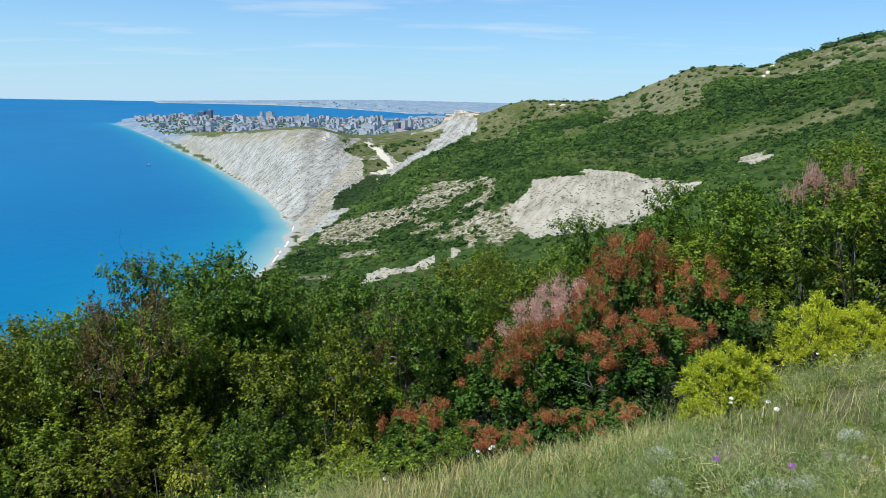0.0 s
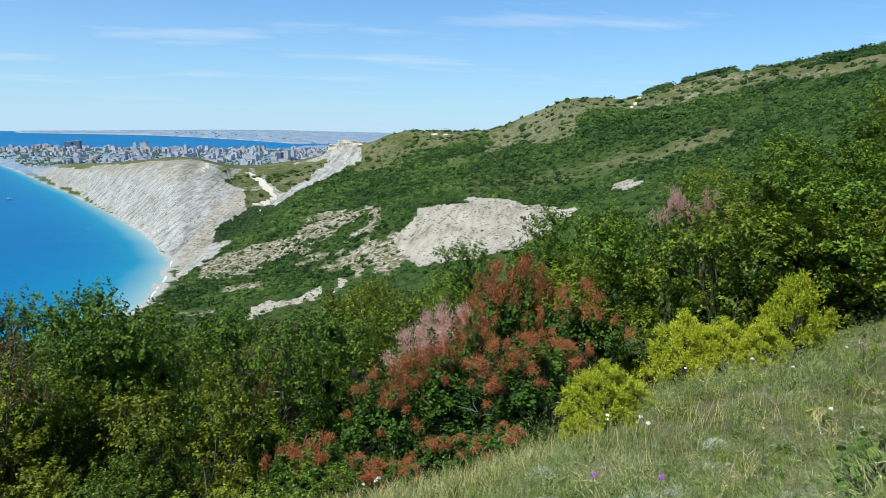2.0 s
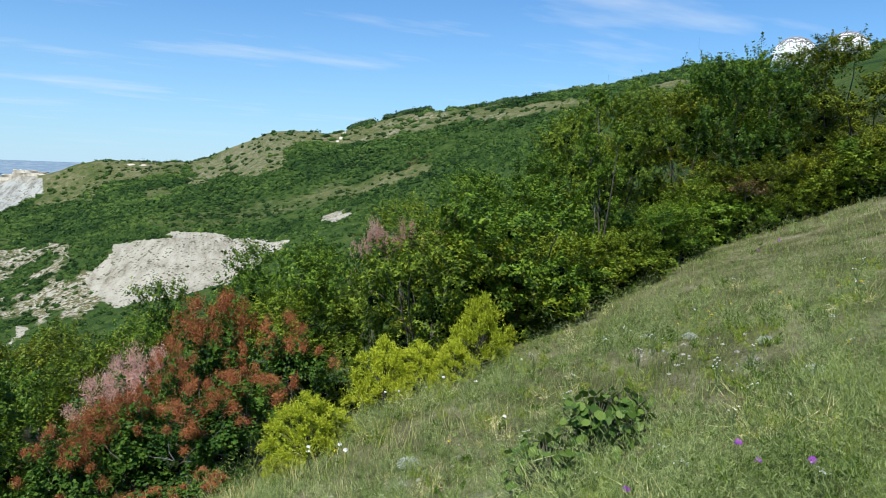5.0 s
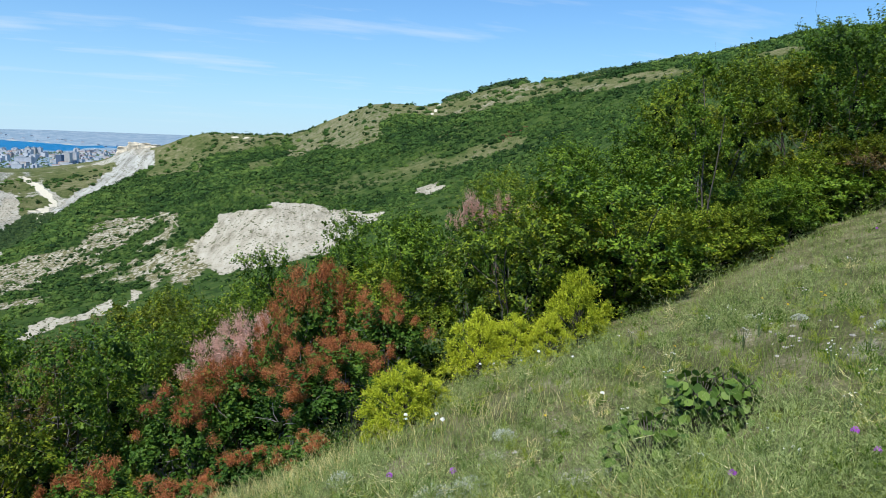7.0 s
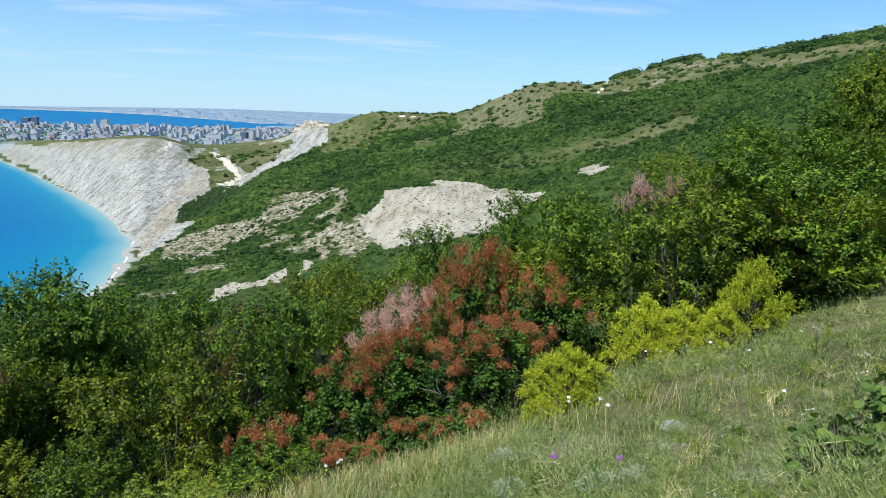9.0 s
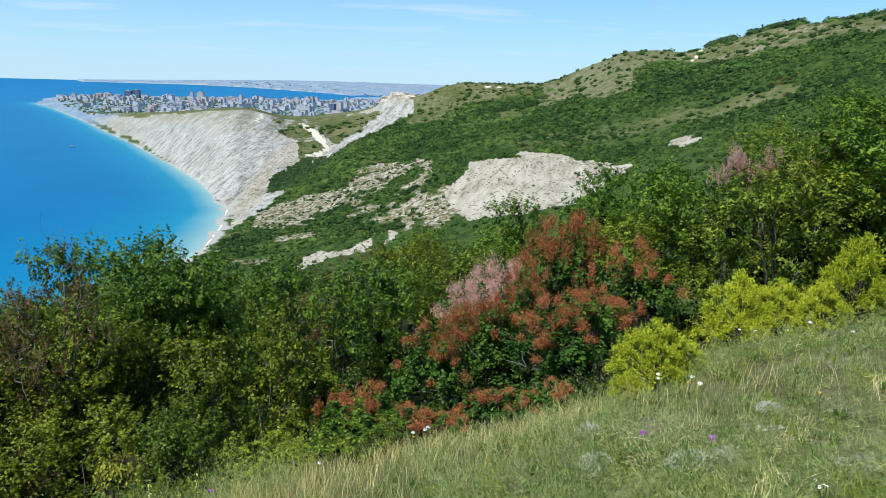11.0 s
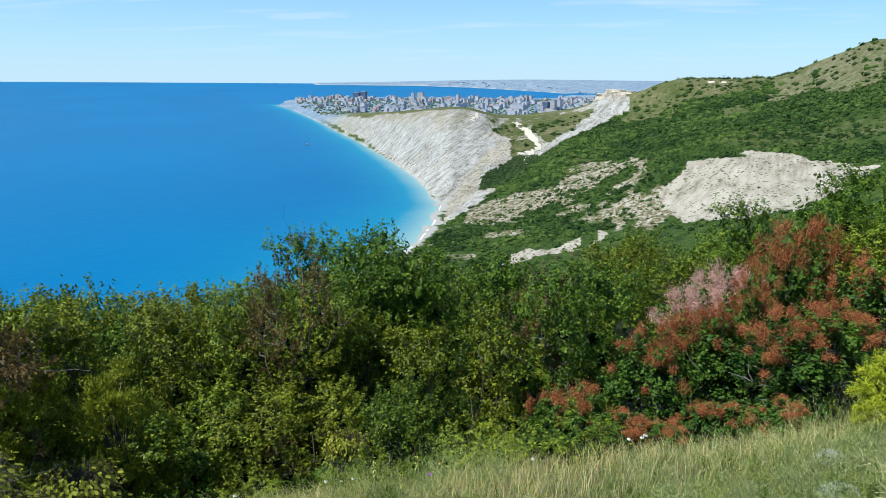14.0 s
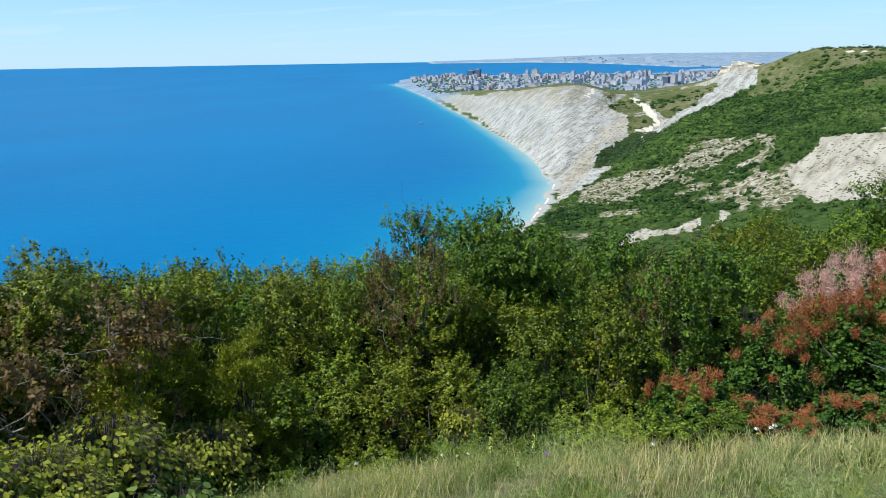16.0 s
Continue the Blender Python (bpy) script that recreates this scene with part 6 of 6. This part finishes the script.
def silver_cushion(name, seed, size, label):
    rng = np.random.default_rng(seed)
    d = rng.normal(size=(1100, 3))
    d[:, 2] = np.abs(d[:, 2]) + 0.25
    d /= np.linalg.norm(d, axis=1, keepdims=True)
    c = d * rng.uniform(0.55, 1, 1100)[:, None] * size
    v, f = cards(rng, c, size * 0.20, size * 0.06, rng.normal(size=c.shape), 0.3, d + rng.normal(size=c.shape) * 0.3)
    root = new(name)
    mesh_object("leaf", v, f, SILVER, root, smooth=False)
    v, f = tubes([[(np.zeros(3), 0.004), (q * 0.8, 0.002)] for q in c[:14]], 4)
    mesh_object("stem", v, f, PALE_BARK, root)
    return tagged(root, label, "herb")


cushion = silver_cushion("silver_cushion_plant", 61, 0.14, "silvery white cushion plant in the meadow")
for k, (az, r, s) in enumerate(((16.9, 5.15, 0.75), (16.3, 5.95, 0.75), (23.5, 4.85, 0.9), (26.0, 4.9, 0.8), (48.1, 8.4, 0.5), (45.2, 9.6, 0.45), (55.7, 6.1, 0.6), (52.8, 7.2, 0.5), (28.4, 6.0, 0.6))):
    settle(cushion, az, r, s, 1.0, 1.1 if k == 1 else 1.3, 37.0 * k, None, k == 0, 0.0)

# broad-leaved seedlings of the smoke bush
# leaf colour for the shrubs, brightened to stand for full sun
BROAD_SUN = leaf_material("sunlit_broad_leaves", (0.12, 0.15, 0.016), (0.27, 0.31, 0.032), (0.46, 0.45, 0.06), (0.36, 0.40, 0.02), 0.36, 2)


# darker copy for the seedlings, with shade put into the leaf colour
BROAD_SHADE = leaf_material("shaded_round_leaves", (0.04, 0.08, 0.013), (0.10, 0.17, 0.028), (0.19, 0.26, 0.05), (0.15, 0.27, 0.02), 0.22, 2)


def seedling(name, seed, height, width, leaves, size, leaf_mat, label, slim=1.0):
    rng = np.random.default_rng(seed)
    root = new(name)
    paths, verts, faces, at = [], [], [], 0
    for k in range(leaves):
        turn, t = rng.uniform(0, 2 * np.pi), rng.uniform(0.1, 1)
        out = width * 0.5 * rng.uniform(0.3, 1.0) * (1.1 - 0.4 * t)
        tip = np.array([np.cos(turn) * out, np.sin(turn) * out, height * t])
        paths.append([(np.array([0.02 * np.cos(turn), 0.02 * np.sin(turn), -0.02]), 0.005), (tip * np.array([0.6, 0.6, 0.75]), 0.004), (tip, 0.0025)])
        nrm = np.array([np.cos(turn) * 0.6, np.sin(turn) * 0.6, 0.75]) + rng.normal(size=3) * 0.35
        nrm /= np.linalg.norm(nrm)
        axis = np.array([np.cos(turn), np.sin(turn), -0.2]) + rng.normal(size=3) * 0.4
        axis -= nrm * (axis @ nrm)
        axis /= np.linalg.norm(axis)
        side = np.cross(nrm, axis)
        s = size * rng.uniform(0.65, 1.2)
        ring = [(0.0, 0.0), (0.28, 0.42), (0.62, 0.5), (0.92, 0.26), (1.0, 0.0), (0.92, -0.26), (0.62, -0.5), (0.28, -0.42)]
        for a, b in ring:
            verts.append(tip + axis * a * s + side * b * slim * s + nrm * (0.12 * abs(b) - 0.1 * a * a) * s)
        verts.append(tip + axis * 0.5 * s - nrm * 0.03 * s)
        faces += [(at + i, at + (i + 1) % 8, at + 8) for i in range(8)]
        at += 9
    v, f = tubes(paths, 4)
    mesh_object("stem", v, f, BARK, root)
    mesh_object("foliage", np.array(verts), np.array(faces), leaf_mat, root)
    return tagged(root, label, "shrub")


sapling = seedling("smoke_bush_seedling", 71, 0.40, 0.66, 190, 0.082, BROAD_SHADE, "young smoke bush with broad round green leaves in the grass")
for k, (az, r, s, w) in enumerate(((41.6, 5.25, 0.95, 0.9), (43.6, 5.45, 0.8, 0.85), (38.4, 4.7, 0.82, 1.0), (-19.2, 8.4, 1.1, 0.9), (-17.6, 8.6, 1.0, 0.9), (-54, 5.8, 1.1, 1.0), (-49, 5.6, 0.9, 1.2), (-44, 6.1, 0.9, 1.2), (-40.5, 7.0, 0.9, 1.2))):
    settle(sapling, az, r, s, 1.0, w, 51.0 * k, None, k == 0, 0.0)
shrub = seedling("broad_leaved_shrub", 73, 1.0, 1.3, 2600, 0.062, BROAD_SUN, "leafy shrub with broad oval green leaves at the meadow's edge", 0.66)
for k, (az, r, s, w) in enumerate(((-45.3, 7.5, 1.15, 1.0), (-38.0, 8.3, 0.95, 0.95), (-50.0, 6.9, 0.95, 1.0), (-41.4, 7.7, 0.7, 1.1), (-47.8, 6.6, 0.7, 1.1), (-53.8, 6.6, 1.0, 1.0), (-18.6, 8.9, 0.8, 0.7))):
    settle(shrub, az, r, s, 1.0, w, 77.0 * k, None, k == 0, 0.0)

# pale stones that lie bare in the turf
STONE = plain_material("limestone", (0.46, 0.43, 0.37), 0.9, 0.35, 12)
rng = np.random.default_rng(81)
bm = bmesh.new()
bmesh.ops.create_icosphere(bm, subdivisions=1, radius=1)
for q in bm.verts:
    q.co *= 1 + rng.normal(0, 0.16)
me = bpy.data.meshes.new("stone")
bm.to_mesh(me)
bm.free()
me.materials.append(STONE)
for az, r, n, spread in ((34.4, 4.85, 26, 0.2), (46.3, 8.1, 16, 0.3), (27.9, 5.6, 14, 0.22), (15.8, 5.05, 10, 0.18), (44.5, 9.0, 10, 0.3), (48, 7.4, 8, 0.25)):
    for k in range(n):
        b, q = az + math.degrees(rng.normal(0, spread) / r), r + rng.normal(0, spread)
        p = spot(b, q)
        s = rng.uniform(0.008, 0.026)
        ob = new("stone", me)
        ob.matrix_basis = pose(p.x, p.y, p.z, float(rng.uniform(0, 30)), 0, float(rng.uniform(0, 360))) @ Matrix.Diagonal((s * 1.4, s, s * 0.6, 1))
        tagged(ob, "small pale limestone lying bare in the turf", "stone", "stones in the turf")

# ---- wild flowers ----
PURPLE = plain_material("purple_petals", (0.42, 0.10, 0.55), 0.6, 0.3, 30)
WHITE = plain_material("white_petals", (0.82, 0.81, 0.76), 0.6, 0.1, 30)
YELLOW = plain_material("yellow_petals", (0.75, 0.52, 0.03), 0.6, 0.2, 30)
LEMON = plain_material("lemon_petals", (0.70, 0.66, 0.16), 0.6, 0.2, 30)
STALK = plain_material("green_stalk", (0.10, 0.15, 0.05), 0.7, 0.3, 20)


def flower(name, seed, petals, size, tall, mat, label, spike=0.0, heads=1):
    rng = np.random.default_rng(seed)
    root = new(name)
    lines, blooms = [], []
    for h in range(heads):
        lean = rng.normal(0, 0.18, 2) * tall * (1 if heads > 1 else 0.5)
        head = np.array([lean[0], lean[1], tall * rng.uniform(0.85, 1.05)])
        lines.append([(np.array([0, 0, -0.02]), 0.0025), (head * np.array([0.4, 0.4, 0.55]), 0.002), (head, 0.0016)])
        d = rng.normal(size=(petals, 3))
        d[:, 2] = np.abs(d[:, 2]) * 0.8 + (0 if spike else 0.2)
        d /= np.linalg.norm(d, axis=1, keepdims=True)
        c = head + d * size * 0.4
        if spike:
            c[:, 2] = head[2] - rng.uniform(0, spike, petals)
        blooms.append((c, d))
    v, f = tubes(lines, 4)
    mesh_object("stem", v, f, STALK, root)
    for c, d in blooms:
        v, f = cards(rng, c, size * 0.7, size * 0.35, d, 0.2)
        mesh_object("bloom", v, f, mat, root, smooth=False)
    return tagged(root, label, "flower", "wild flowers of the meadow")


def sow(ob, spots, seed):
    rng = np.random.default_rng(seed)
    for k, (az, r) in enumerate(spots):
        settle(ob, az, r, float(rng.uniform(0.85, 1.2)), 1.0, 1.0, float(rng.uniform(0, 360)), None, k == 0, 0.0)


def scatter_spots(seed, count, a0, a1, r0, r1):
    rng = np.random.default_rng(seed)
    out = []
    while len(out) < count:
        az, r = float(rng.uniform(a0, a1)), float(r0 * (r1 / r0) ** rng.uniform())
        if r < float(GRASS_EDGE(az)) - 0.2:
            out.append((az, r))
    return out


sow(flower("clover_flower", 91, 40, 0.042, 0.2, PURPLE, "purple clover flower in the grass"), [(50.8, 4.35), (52.0, 4.1), (54.9, 4.0), (53.8, 15.2), (20.0, 5.1), (24.5, 4.8), (43.5, 4.0), (52.5, 14.8), (-12.0, 6.0)], 1)
sow(flower("white_flower", 92, 6, 0.014, 0.2, WHITE, "white umbel flowers on thin stalks", heads=7), [(49.7, 6.0), (39.4, 6.2), (44.6, 7.4), (36.5, 5.6), (54.0, 5.2), (50.5, 5.0)] + scatter_spots(2, 26, 28, 62, 3.4, 14), 2)
sow(flower("daisy", 93, 12, 0.035, 0.24, WHITE, "white daisy at the meadow's edge"), [(27.4, 9.2), (30.9, 8.8), (-19.0, 7.4), (-18.4, 7.2), (-20.5, 7.5), (26.6, 9.4), (-44, 6.3), (-33, 8.0), (3.2, 6.4)] + scatter_spots(3, 12, -34, 45, 5.5, 13), 3)
sow(flower("yellow_flower", 94, 9, 0.026, 0.2, YELLOW, "small yellow flower at the meadow's edge"), scatter_spots(4, 22, -50, 60, 5.5, 15), 4)
sow(flower("mullein", 95, 26, 0.03, 0.42, LEMON, "lemon-yellow mullein spike on the brow", spike=0.16), [(-16.3, 6.2), (-13.2, 6.0), (-14.4, 5.6), (-36.5, 6.2), (-34.0, 5.9)], 5)
